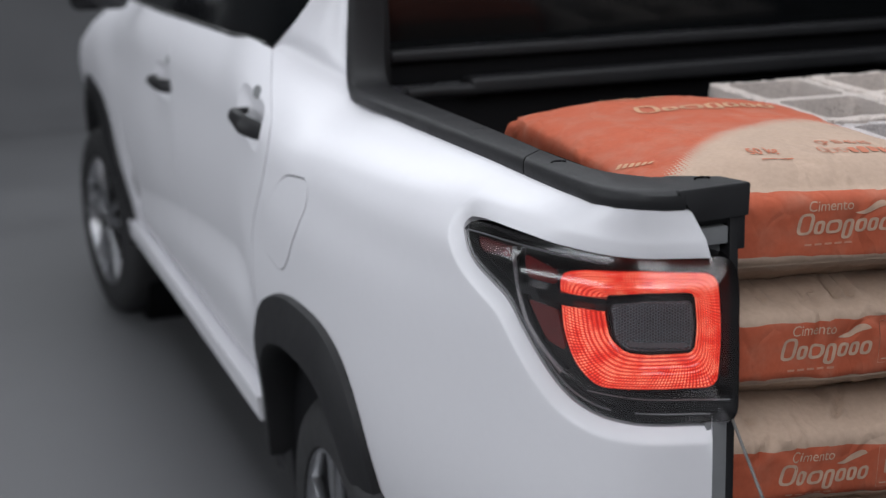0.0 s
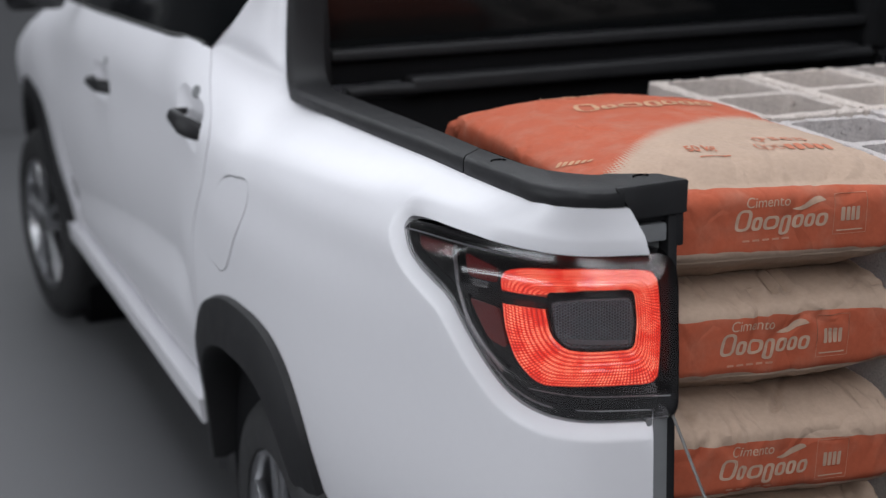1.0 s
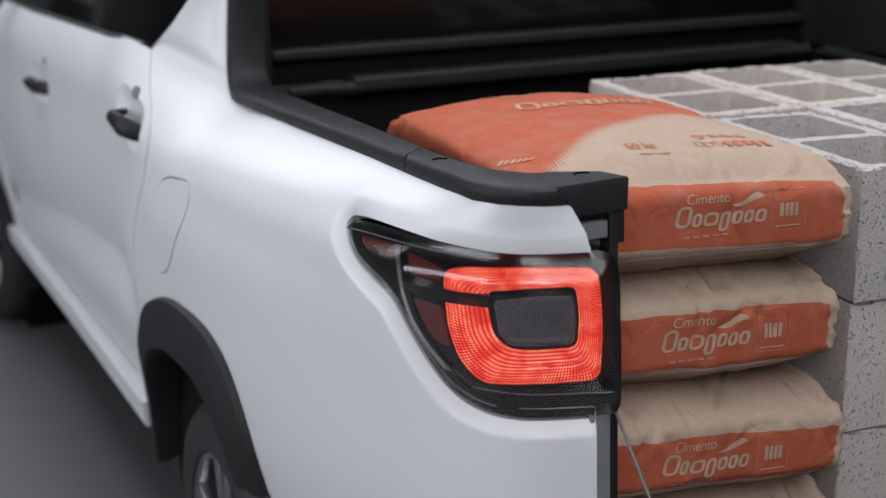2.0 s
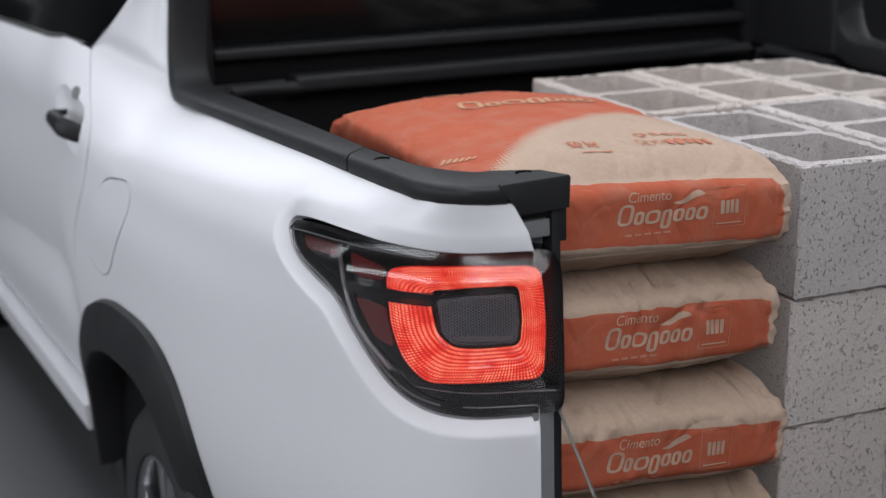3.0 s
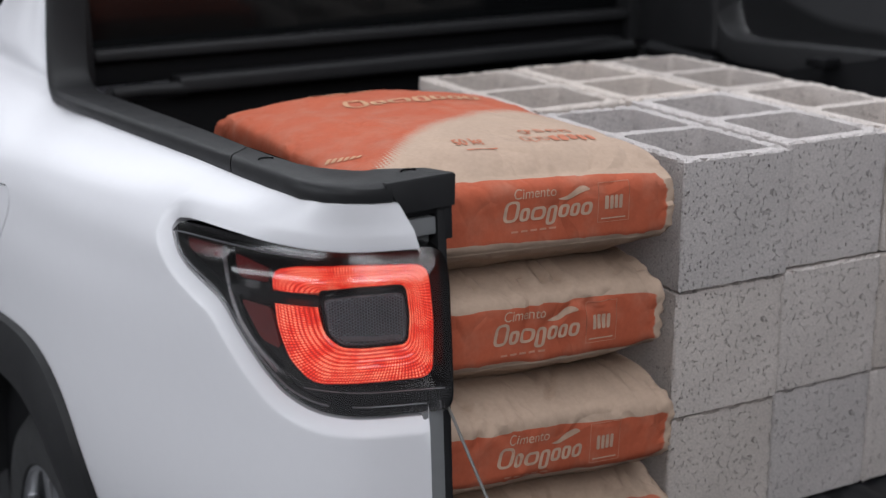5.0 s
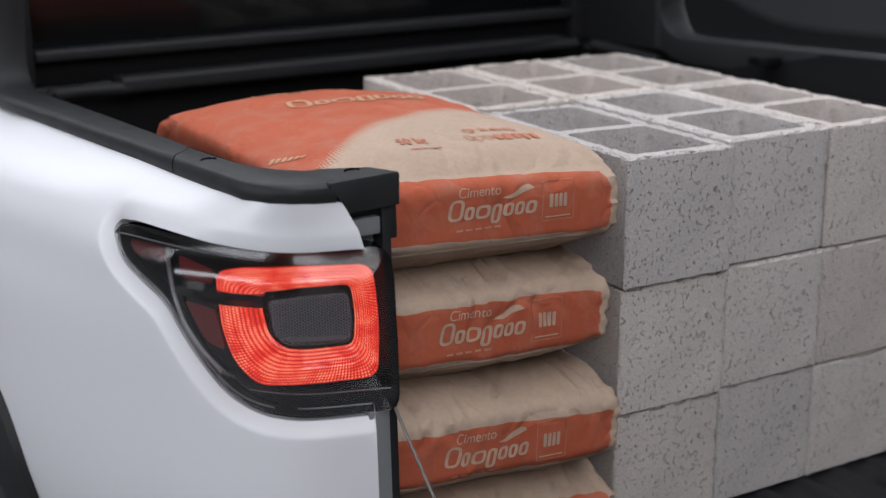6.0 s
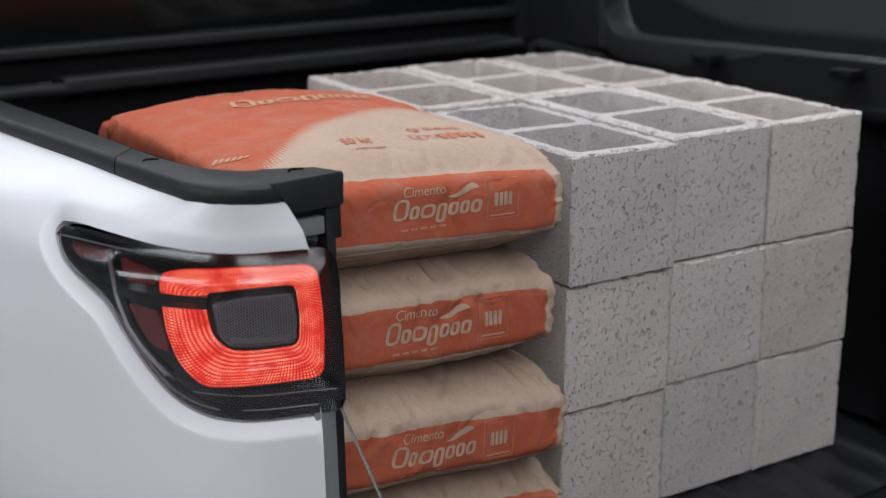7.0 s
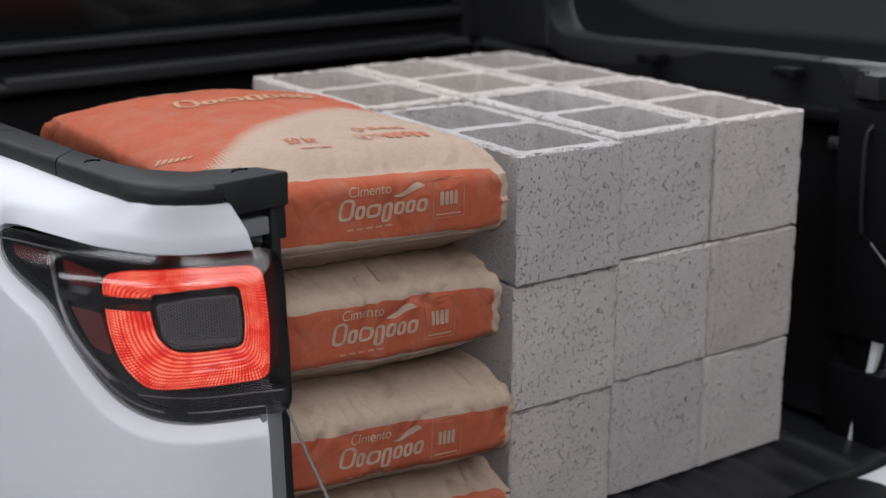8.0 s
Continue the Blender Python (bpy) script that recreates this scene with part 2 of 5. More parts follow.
def sweep(path, sides, profile, cap=True):
    """A closed profile of (out, up) pairs swept along the path; sides give the outward way at each point."""
    bm = bmesh.new()
    path = [Vector(p) for p in path]
    rings = []
    for k, p in enumerate(path):
        t = (path[min(k + 1, len(path) - 1)] - path[max(k - 1, 0)]).normalized()
        out = Vector(sides[k])
        out = (out - t * out.dot(t)).normalized()
        up = t.cross(out)
        rings.append([bm.verts.new(p + out * a + up * b) for a, b in profile])
    n = len(profile)
    for r0, r1 in zip(rings, rings[1:]):
        for k in range(n):
            bm.faces.new((r0[k], r0[(k + 1) % n], r1[(k + 1) % n], r1[k]))
    if cap:
        bm.faces.new(rings[0][::-1])
        bm.faces.new(rings[-1])
    bmesh.ops.recalc_face_normals(bm, faces=bm.faces[:])
    return bm


def lathe(profile, m, steps=64):
    """Turns (radius, along) pairs about the local x axis."""
    bm = bmesh.new()
    rings = []
    for a in np.linspace(0, 2 * math.pi, steps, endpoint=False):
        rings.append([bm.verts.new(m @ Vector((w, r * math.cos(a), r * math.sin(a)))) for r, w in profile])
    for r0, r1 in zip(rings, rings[1:] + rings[:1]):
        for k in range(len(profile) - 1):
            bm.faces.new((r0[k], r0[k + 1], r1[k + 1], r1[k]))
    bmesh.ops.recalc_face_normals(bm, faces=bm.faces[:])
    return bm

# ---------------------------------------------------------------- studio
def slab(name, lo, hi, mat, label, category):
    ob = part(name, box(lo, hi), mat, None, label, smooth=False)
    return tagged(ob, label, category, kind="structure")


slab("floor", (-9, -7, -.1), (9, 11, 0), M_FLOOR, "smooth dark grey studio floor", "floor")
slab("wall_north", (-9, 11, -.1), (9, 11.2, 5), M_WALL, "plain dark studio wall", "wall")
slab("wall_south", (-9, -7.2, -.1), (9, -7, 5), M_WALL, "plain dark studio wall", "wall")
slab("wall_west", (-9.2, -7.2, -.1), (-9, 11.2, 5), M_WALL, "plain dark studio wall", "wall")
slab("wall_east", (9, -7.2, -.1), (9.2, 11.2, 5), M_WALL, "plain dark studio wall", "wall")
slab("ceiling", (-9.2, -7.2, 5), (9.2, 11.2, 5.2), M_WALL, "plain dark studio ceiling", "ceiling")

# the floor sweeps up into the back wall
bm = bmesh.new()
rows = []
for a in np.linspace(0, math.pi / 2, 17):
    y, z = 8.0 + 2.99 * math.sin(a), .004 + 2.99 * (1 - math.cos(a))
    rows.append([bm.verts.new((x, y, z)) for x in (-8.99, 0, 8.99)] + [bm.verts.new((x, y + .05 * math.sin(a), z - .05 * math.cos(a) - .003)) for x in (8.99, 0, -8.99)])
for r0, r1 in zip(rows, rows[1:]):
    for k in range(6):
        bm.faces.new((r0[k], r0[(k + 1) % 6], r1[(k + 1) % 6], r1[k]))
bmesh.ops.recalc_face_normals(bm, faces=bm.faces[:])
tagged(part("backdrop", bm, M_FLOOR, None), "smooth dark grey studio cove", "backdrop", kind="structure")

# ---------------------------------------------------------------- truck: body panels
truck = thing("pickup_truck", "white double-cab pickup truck with its tailgate lowered on a studio floor", "truck")

LAMP = rounded([(-.030, .972), (.06, .973), (.16, .9735), (.245, .9745), (.345, .9725), (.405, .970), (.368, .922), (.333, .905), (.287, .887),
                (.255, .852), (.217, .813), (.182, .784), (.142, .7715), (.098, .7695), (-.030, .7705)], .006, .02)
ARCH_P, ARCH_Z = .965, .29
FAR_LAMP = .03


def ellipse(p, z, rx, rz, n=56, a0=0, a1=2 * math.pi):
    return np.array([(p + rx * math.cos(a), z + rz * math.sin(a)) for a in np.linspace(a0, a1, n, endpoint=False)])


def rect(p0, p1, q0, q1, step=.03):
    out = []
    for a, b in (((p0, q0), (p1, q0)), ((p1, q0), (p1, q1)), ((p1, q1), (p0, q1)), ((p0, q1), (p0, q0))):
        n = max(1, int(math.dist(a, b) / step))
        out += [(a[0] + (b[0] - a[0]) * k / n, a[1] + (b[1] - a[1]) * k / n) for k in range(n)]
    return np.array(out)


def arch_point(a, centre, front, rear, rz, zc, square):
    """A point of a wheel arch: an ellipse ahead of its centre, squarer behind it."""
    c, h = math.cos(a), math.sin(a)
    if c >= 0:
        return centre + front * c, zc + rz * h
    return centre - rear * abs(c)**square, zc + rz * math.copysign(abs(h)**square, h)


def arch_panel(p0, p1, centre, front, rear, rz, zc, square=1.0):
    """Outline of a panel whose lower edge is cut by a wheel arch."""
    a = math.asin((.315 - zc) / rz)
    arc = [arch_point(t, centre, front, rear, rz, zc, square) for t in np.linspace(math.pi - a, a, 40)]
    arc = [(centre - rear, .315)] + [q for q in arc if q[1] > .316]
    top = rect(p0, p1, .315, 1.03)
    low = [tuple(q) for q in top if not (abs(q[1] - .315) < 1e-6)]
    return np.array([(p0, .315)] + arc + [(p1, .315)] + low)


def panel(name, outline, holes, step, mirror, label="", parent=truck, mat=None, out=0.0, depth=.012, relief=None, extra=()):
    v, f = filled(outline, holes, step, extra=extra)
    return part(name, shell(v, f, on_skin(out, mirror, relief) if relief else on_skin(out, mirror), depth), mat or M_PAINT, parent, label)


def crease(p):
    """Level of the rising crease along the lower doors."""
    return np.interp(p, [1.3, 1.43, 1.55, 1.88, 2.4, 3.17], [.57, .626, .650, .633, .588, .507])


def scallop(q):
    """The doors draw in above the crease, swell below it and tuck under at the foot."""
    p, z = q[:, 0], q[:, 1]
    c = crease(p)
    up, low = np.clip((z - c) / .22, 0, 1), np.clip((c - z) / .10, 0, 1)
    deep = np.where(z > c, (1 - up)**2, 1 - low * low * (3 - 2 * low))
    return -.020 * np.clip((p - 1.33) / .12, 0, 1) * deep - .013 * np.clip((.45 - z) / .05, 0, 1)**1.5


def haunch(q):
    """The front fender swells over its wheel and draws in towards the door."""
    p, z = q[:, 0], q[:, 1]
    w = np.clip((p - 3.15) / .28, 0, 1)
    return .040 * w * w * (3 - 2 * w) * np.exp(-((z - .90) / .13)**2)


CUPS = [rounded([(p - a, q - .042), (p + a, q - .042), (p + a, q + .042), (p - a, q + .042)], .01, .04) for p, q, a in ((1.322, .930, .075), (2.29, .888, .105))]


def seam(z):
    """Where the rear door ends, from the arch up to the belt."""
    return float(np.interp(z, [.4, .62, .70, .756, .80, .856, .90, .937, .965, .993, 1.03], [1.312, 1.31, 1.298, 1.28, 1.25, 1.205, 1.194, 1.194, 1.225, 1.285, 1.36]))


def eave(q):
    """The strip over the lamp leans outwards towards its lower edge."""
    p, z = q[:, 0], q[:, 1]
    lean = np.clip((1.024 - z) / .048, 0, 1) * np.clip((z - .95) / .012, 0, 1)
    return .016 * lean * np.clip((.42 - p) / .12, 0, 1)


def shoulder_level(p):
    """Level of the character line from the lamp's tip to the rear door."""
    return np.interp(p, [.42, .7, 1.2], [.980, .972, .955])


def shoulder(q):
    """A ridge along the character line."""
    p, z = q[:, 0], q[:, 1]
    fade = np.clip((p - .42) / .12, 0, 1) * np.clip((1.19 - p) / .10, 0, 1)
    return .0065 * fade * np.clip(1 - np.abs(z - shoulder_level(p)) / .052, 0, 1)


FLAP = rounded([(1.08, .922), (.925, .934), (.92, .885), (1.05, .752), (1.236, .752), (1.165, .84)], .01, .05)
for side in (False, True):
    lamp_hole = grown(LAMP, .004)
    lamp_hole[:, 0] += FAR_LAMP if side else 0
    lamp_hole[:, 0] = np.maximum(lamp_hole[:, 0], .0006)
    lamp_hole = np.array([q for k, q in enumerate(lamp_hole) if k == 0 or np.linalg.norm(q - lamp_hole[k - 1]) > 1e-4])
    quarter = arch_panel(0.0, 1.36, ARCH_P, .37, .285, .40, ARCH_Z, .56)
    quarter = [(min(a, seam(z) - .002), z) for a, z in quarter]
    # the foot of the cab pillar rises from the panel's upper edge
    tab = [(1.346, 1.12), (1.338, 1.2), (1.32, 1.3), (1.30, 1.415), (1.24, 1.415), (1.18, 1.415), (1.118, 1.415), (1.12, 1.3), (1.122, 1.2), (1.124, 1.1), (1.126, 1.033)]
    k = max(n for n, q in enumerate(quarter) if q[1] > 1.029 and q[0] > 1.126)
    first = min(n for n, q in enumerate(quarter) if q[1] > 1.029 and q[0] > 1.126)
    quarter = np.array(quarter[:first] + [(1.357, 1.03)] + tab + quarter[k + 1:])
    rings = [q for d in (.004, .008, .012, .0155, .018, .021, .026) for q in grown(LAMP, .004 + d) + np.array([FAR_LAMP if side else 0, 0]) if .004 < q[0]]
    rings += [(p, shoulder_level(p) + d) for p in np.arange(.46, 1.17, .012) for d in (-.014, -.005, .0, .005, .014)]
    v, f = filled(quarter, [lamp_hole] + ([] if side else [grown(FLAP, .002)]), .016, extra=rings)
    # the arch moulding covers the foot of the panel ahead of the wheel
    f = [q for q in f if not (v[list(q)][:, 0].mean() > 1.2 and v[list(q)][:, 1].mean() < .45)]
    # no sliver of metal where the lamp runs over the panel's rear edge
    rim = grown(LAMP, .003) + np.array([FAR_LAMP if side else 0, 0])
    hidden = inside(np.array([v[list(q)].mean(0) for q in f]), rim)
    f = [q for q, k in zip(f, hidden) if not k and not (v[list(q)][:, 0].max() < .006 and .766 < v[list(q)][:, 1].mean() < .970)]

    def dip(q):
        d = edge_distance(q, lamp_hole)
        w = np.clip(d / .019, 0, 1)
        top = np.clip((q[:, 1] - .958) / .02, 0, 1) * np.clip((.40 - q[:, 0]) / .06, 0, 1)
        return -.0115 * (1 - .6 * top) * (1 - w)**1.25 + shoulder(q) + eave(q)
    part("rear_quarter_panel", shell(v, f, on_skin(0, side, dip), .012), M_PAINT, truck)
    panel("rear_door", np.array([(max(a, seam(z) + .002), z) for a, z in rect(1.2, 2.17, .40, 1.028)]), [] if side else [CUPS[0]], .03, side, relief=scallop,
          extra=[(p, crease(p) + d) for p in np.linspace(1.36, 2.14, 30) for d in (-.008, 0, .008)])
    panel("front_door", rect(2.175, 3.12, .40, 1.028), [] if side else [CUPS[1]], .03, side, relief=scallop,
          extra=[(p, crease(p) + d) for p in np.linspace(2.2, 3.1, 34) for d in (-.008, 0, .008)])
    panel("front_fender", arch_panel(3.125, 4.518, 3.72, .46, .46, .46, .36), [], .04, side, relief=haunch)
    panel("rocker_panel", rect(1.40, 3.25, .385, .445), [], .04, side, out=-.022)
    panel("sill_panel", rect(1.41, 3.25, .35, .396), [], .04, side, "white sill strip", out=.022, depth=.06)
part("fuel_flap", shell(*filled(FLAP, (), .02), on_skin(.0008), .01), M_PAINT, truck, "closed white fuel filler flap")


def flare(centre, mirror, outer, inner, zc=.29, square=1.0):
    """Wheel-arch moulding between two arches (front, rear, height), proud of the skin, with its lip turned in."""
    bm = bmesh.new()
    s = -1 if mirror else 1
    rings = []
    for a in np.linspace(-.12, math.pi + .12, 60):
        ring = []
        for w, out in ((0, .001), (.04, .012), (.3, .021), (.7, .026), (.95, .026), (1, .02), (1.03, -.05)):
            front, rear, rz = (o + (i - o) * w for o, i in zip(outer, inner))
            p, q = arch_point(a, centre, front, rear, rz, zc, square)
            x, y, z = skin([p], [q], out)[0]
            z = min(z, q + .02)
            ring.append(bm.verts.new((x * s, y, z)))
        rings.append(ring)
    for r0, r1 in zip(rings, rings[1:]):
        for k in range(len(r0) - 1):
            bm.faces.new((r0[k], r0[k + 1], r1[k + 1], r1[k]))
    bmesh.ops.recalc_face_normals(bm, faces=bm.faces[:])
    return bm


for side in (False, True):
    part("rear_arch_flare", flare(ARCH_P, side, (.43, .318, .435), (.36, .248, .346), ARCH_Z, .56), M_PLASTIC, truck, "black plastic wheel-arch moulding")
    part("front_arch_flare", flare(3.72, side, (.49, .49, .49), (.40, .40, .40), .36), M_PLASTIC, truck, "black plastic wheel-arch moulding")
    s = 1 if side else -1
    for yc in (.88, 3.66):
        bm = lathe([(.0005, .0), (.39, .0), (.39, -.30), (.0005, -.30)], Matrix.Translation((s * .80, yc, ARCH_Z)) @ (Matrix() if side else Matrix.Rotation(math.pi, 4, "Z")))
        part("wheel_well", bm, M_LINER, truck)

# ---------------------------------------------------------------- truck: wheels


def wheel(y, x, mirror, size=1.0, steer=0.0):
    s = 1 if mirror else -1
    m = Matrix.Translation((x * s, y, .312 * size)) @ Matrix.Rotation(radians(steer), 4, "Z") @ (Matrix() if mirror else Matrix.Rotation(math.pi, 4, "Z")) @ Matrix.Diagonal((1, size, size, 1))
    hub = part("wheel", lathe([(.0, -.01), (.03, -.008), (.034, -.02), (.05, -.03), (.2, -.06), (.2, -.18), (.0, -.18)], m, 48), M_GLOSS, truck)
    part("tyre", lathe([(.208, -.012), (.214, -.002), (.25, .004), (.285, -.004), (.302, -.02), (.311, -.045), (.312, -.10), (.311, -.155), (.30, -.185), (.21, -.195)], m, 72), M_RUBBER, hub)
    part("rim", lathe([(.197, -.05), (.198, -.016), (.203, -.006), (.21, -.006), (.21, -.02)], m, 64), M_ALLOY, hub)
    for k in range(5):
        bm = bmesh.new()
        for d in (-.16, .16):
            a = 2 * math.pi * k / 5
            turn = m @ Matrix.Rotation(a, 4, "X")
            rot = Matrix.Rotation(d, 4, "X")
            add_box(bm, (-.03, -.013, .03), (-.008, .013, .205), .005, turn @ rot)
        part("spoke", bm, M_ALLOY, hub)
    return hub


for side in (False, True):
    wheel(.79, .85, side, .93)
    wheel(3.56, .905, side, 1.055, 8)

# ---------------------------------------------------------------- truck: door handles


def handle(p0, p1, q0, q1, cup, lock):
    """A pull handle between two points of the skin over a hollow cup, with a lock cap above it."""
    bm = bmesh.new()
    rows = []
    for w in np.linspace(0, 1, 15):
        out = -.012 + .036 * min(1, math.sin(math.pi * w)**.5 * 1.15)
        half = .006 + .009 * w + .003 * math.sin(math.pi * w)
        ring = []
        for a in np.linspace(0, 2 * math.pi, 12, endpoint=False):
            ring.append(bm.verts.new(skin([p0 + (p1 - p0) * w], [q0 + (q1 - q0) * w + half * math.sin(a)], out + .010 * math.cos(a))[0]))
        rows.append(ring)
    for r0, r1 in zip(rows, rows[1:]):
        for k in range(12):
            bm.faces.new((r0[k], r0[(k + 1) % 12], r1[(k + 1) % 12], r1[k]))
    bm.faces.new(rows[0])
    bm.faces.new(rows[-1])
    bmesh.ops.recalc_face_normals(bm, faces=bm.faces[:])
    grip = part("door_handle", bm, M_PLASTIC, truck, "black door handle")
    v, f = filled(cup, (), .012, extra=[q for d in (.008, .018, .028) for q in grown(cup, -d)])

    def hollow(q):
        d = edge_distance(q, cup)
        return -.020 * np.clip(d / .036, 0, 1)**.7
    part("handle_cup", shell(v, f, on_skin(0, False, hollow), .002), M_PAINT, truck)
    disc = np.array([(lock[0] + .012 * math.cos(a), lock[1] + .009 * math.sin(a)) for a in np.linspace(0, 2 * math.pi, 20, endpoint=False)])
    part("lock_cap", shell(*filled(disc, (), .006), on_skin(.002, False), .004), M_GREY, truck, "small grey lock cap")
    return grip


handle(1.375, 1.246, .922, .934, CUPS[0], (1.3145, .9708 + .004))
handle(2.41, 2.17, .886, .884, CUPS[1], (2.1974, .9411))

# ---------------------------------------------------------------- truck: tail lamps
M_LAMP_BODY = material("smoked_lamp_housing", (.004, .0038, .004), .16, coat=.1, vary=.1)
M_BEZEL = material("grey_lamp_bezel", (.10, .10, .108), .15, coat=.5, vary=.1)
M_LAMP_RED = material("dark_red_lens", (.095, .014, .014), .12, coat=.8, vary=.15, scale=40)
M_LAMP_MESH = material("grey_reflector_mesh", (.10, .124, .138), .35, metal=.0, coat=.5, vary=.1)
nt = M_LAMP_MESH.node_tree
# honeycomb: three waves across the reflector's face
waves = []
for turn in (0, 60, 120):
    a = radians(turn)
    dot = nt.nodes.new("ShaderNodeVectorMath")
    dot.operation = "DOT_PRODUCT"
    pitch = 2 * math.pi / .0031
    dot.inputs[1].default_value = (.93 * math.cos(a) * pitch, -.37 * math.cos(a) * pitch, math.sin(a) * pitch)
    nt.links.new(nt.nodes["Texture Coordinate"].outputs["Object"], dot.inputs[0])
    wave_n = nt.nodes.new("ShaderNodeMath")
    wave_n.operation = "COSINE"
    nt.links.new(dot.outputs["Value"], wave_n.inputs[0])
    waves.append(wave_n.outputs[0])
for k in (1, 2):
    total = nt.nodes.new("ShaderNodeMath")
    total.operation = "ADD"
    nt.links.new(waves[0], total.inputs[0])
    nt.links.new(waves[k], total.inputs[1])
    waves[0] = total.outputs[0]
comb_line = nt.nodes.new("ShaderNodeMapRange")
for k, val in zip((1, 2, 3, 4), (-1.4, 1.4, 2.9, .85)):
    comb_line.inputs[k].default_value = val
comb_tone = nt.nodes.new("ShaderNodeVectorMath")
comb_tone.operation = "SCALE"
nt.links.new(waves[0], comb_line.inputs[0])
nt.links.new(nt.nodes["Principled BSDF"].inputs["Base Color"].links[0].from_socket, comb_tone.inputs[0])
nt.links.new(comb_line.outputs[0], comb_tone.inputs["Scale"])
nt.links.new(comb_tone.outputs[0], nt.nodes["Principled BSDF"].inputs["Base Color"])
comb_bump = nt.nodes.new("ShaderNodeBump")
comb_bump.inputs["Strength"].default_value, comb_bump.inputs["Distance"].default_value = 1.0, .003
nt.links.new(waves[0], comb_bump.inputs["Height"])
nt.links.new(comb_bump.outputs[0], nt.nodes["Principled BSDF"].inputs["Normal"])


def light_guide_material():
    m = bpy.data.materials.new("lit_red_light_guide")
    m.use_nodes = True
    nt = m.node_tree
    bsdf = nt.nodes["Principled BSDF"]
    uv = nt.nodes.new("ShaderNodeUVMap")
    uv.uv_map = "ring"
    sep = nt.nodes.new("ShaderNodeSeparateXYZ")
    nt.links.new(uv.outputs[0], sep.inputs[0])

    def wave(axis, freq, sharp):
        a = nt.nodes.new("ShaderNodeMath")
        a.operation = "MULTIPLY"
        a.inputs[1].default_value = freq * 2 * math.pi
        nt.links.new(sep.outputs[axis], a.inputs[0])
        b = nt.nodes.new("ShaderNodeMath")
        b.operation = "SINE"
        nt.links.new(a.outputs[0], b.inputs[0])
        c = nt.nodes.new("ShaderNodeMapRange")
        c.inputs[1].default_value, c.inputs[2].default_value = -1, 1
        nt.links.new(b.outputs[0], c.inputs[0])
        d = nt.nodes.new("ShaderNodeMath")
        d.operation = "POWER"
        d.inputs[1].default_value = sharp
        nt.links.new(c.outputs[0], d.inputs[0])
        return d
    across, along = wave(1, 11, .6), wave(0, 150, .8)
    prod = nt.nodes.new("ShaderNodeMath")
    prod.operation = "MULTIPLY"
    nt.links.new(across.outputs[0], prod.inputs[0])
    nt.links.new(along.outputs[0], prod.inputs[1])
    noise_t = nt.nodes.new("ShaderNodeTexNoise")
    noise_t.inputs["Scale"].default_value = 55
    tc = nt.nodes.new("ShaderNodeTexCoord")
    nt.links.new(tc.outputs["Object"], noise_t.inputs["Vector"])
    amp = nt.nodes.new("ShaderNodeMapRange")
    amp.inputs[1].default_value, amp.inputs[2].default_value = .35, .7
    amp.inputs[3].default_value, amp.inputs[4].default_value = .5, 1.75
    nt.links.new(noise_t.outputs[0], amp.inputs[0])
    mul = nt.nodes.new("ShaderNodeMath")
    mul.operation = "MULTIPLY"
    nt.links.new(prod.outputs[0], mul.inputs[0])
    nt.links.new(amp.outputs[0], mul.inputs[1])
    ramp = nt.nodes.new("ShaderNodeValToRGB")
    ramp.color_ramp.elements[0].color = (.30, .006, .005, 1)
    ramp.color_ramp.elements[1].color = (1.0, .36, .22, 1)
    e = ramp.color_ramp.elements.new(.45)
    e.color = (1.0, .07, .035, 1)
    nt.links.new(mul.outputs[0], ramp.inputs[0])
    nt.links.new(ramp.outputs[0], bsdf.inputs["Emission Color"])
    bsdf.inputs["Emission Strength"].default_value = 1.12
    bsdf.inputs["Base Color"].default_value = (.25, .01, .01, 1)
    bsdf.inputs["Roughness"].default_value = .2
    bsdf.inputs["Coat Weight"].default_value = .6
    return m


M_GUIDE = light_guide_material()


def resample(loop, n, start):
    """n even steps round the closed loop, from its point nearest to start."""
    loop = np.asarray(loop)
    loop = np.roll(loop, -int(np.argmin(np.linalg.norm(loop - np.array(start), axis=1))), axis=0)
    area = np.sum(loop[:, 0] * np.roll(loop[:, 1], -1) - loop[:, 1] * np.roll(loop[:, 0], -1))
    if area < 0:
        loop = np.roll(loop[::-1], 1, axis=0)
    ring = np.vstack([loop, loop[:1]])
    d = np.r_[0, np.cumsum(np.linalg.norm(np.diff(ring, axis=0), axis=1))]
    s = np.linspace(0, d[-1], n, endpoint=False)
    return np.c_[np.interp(s, d, ring[:, 0]), np.interp(s, d, ring[:, 1])]


RING_OUT = rounded([(.198, .938), (.16, .9475), (.08, .9545), (-.005, .9525), (-.009, .885), (-.005, .815), (.08, .8125), (.145, .8065), (.175, .83), (.192, .872)], .005, .016)
RING_IN = rounded([(.134, .921), (.08, .9285), (.021, .930), (.0175, .89), (.021, .857), (.075, .8545), (.105, .855), (.126, .870), (.133, .898)], .004, .010)


# the lens swells over the light ring, with a rounded shoulder
RAISED = rounded([(-.026, .963), (.08, .965), (.2, .9625), (.258, .958), (.272, .94), (.266, .915), (.258, .89), (.246, .866), (.222, .84), (.19, .814), (.15, .80), (-.026, .80)], .004, .012)


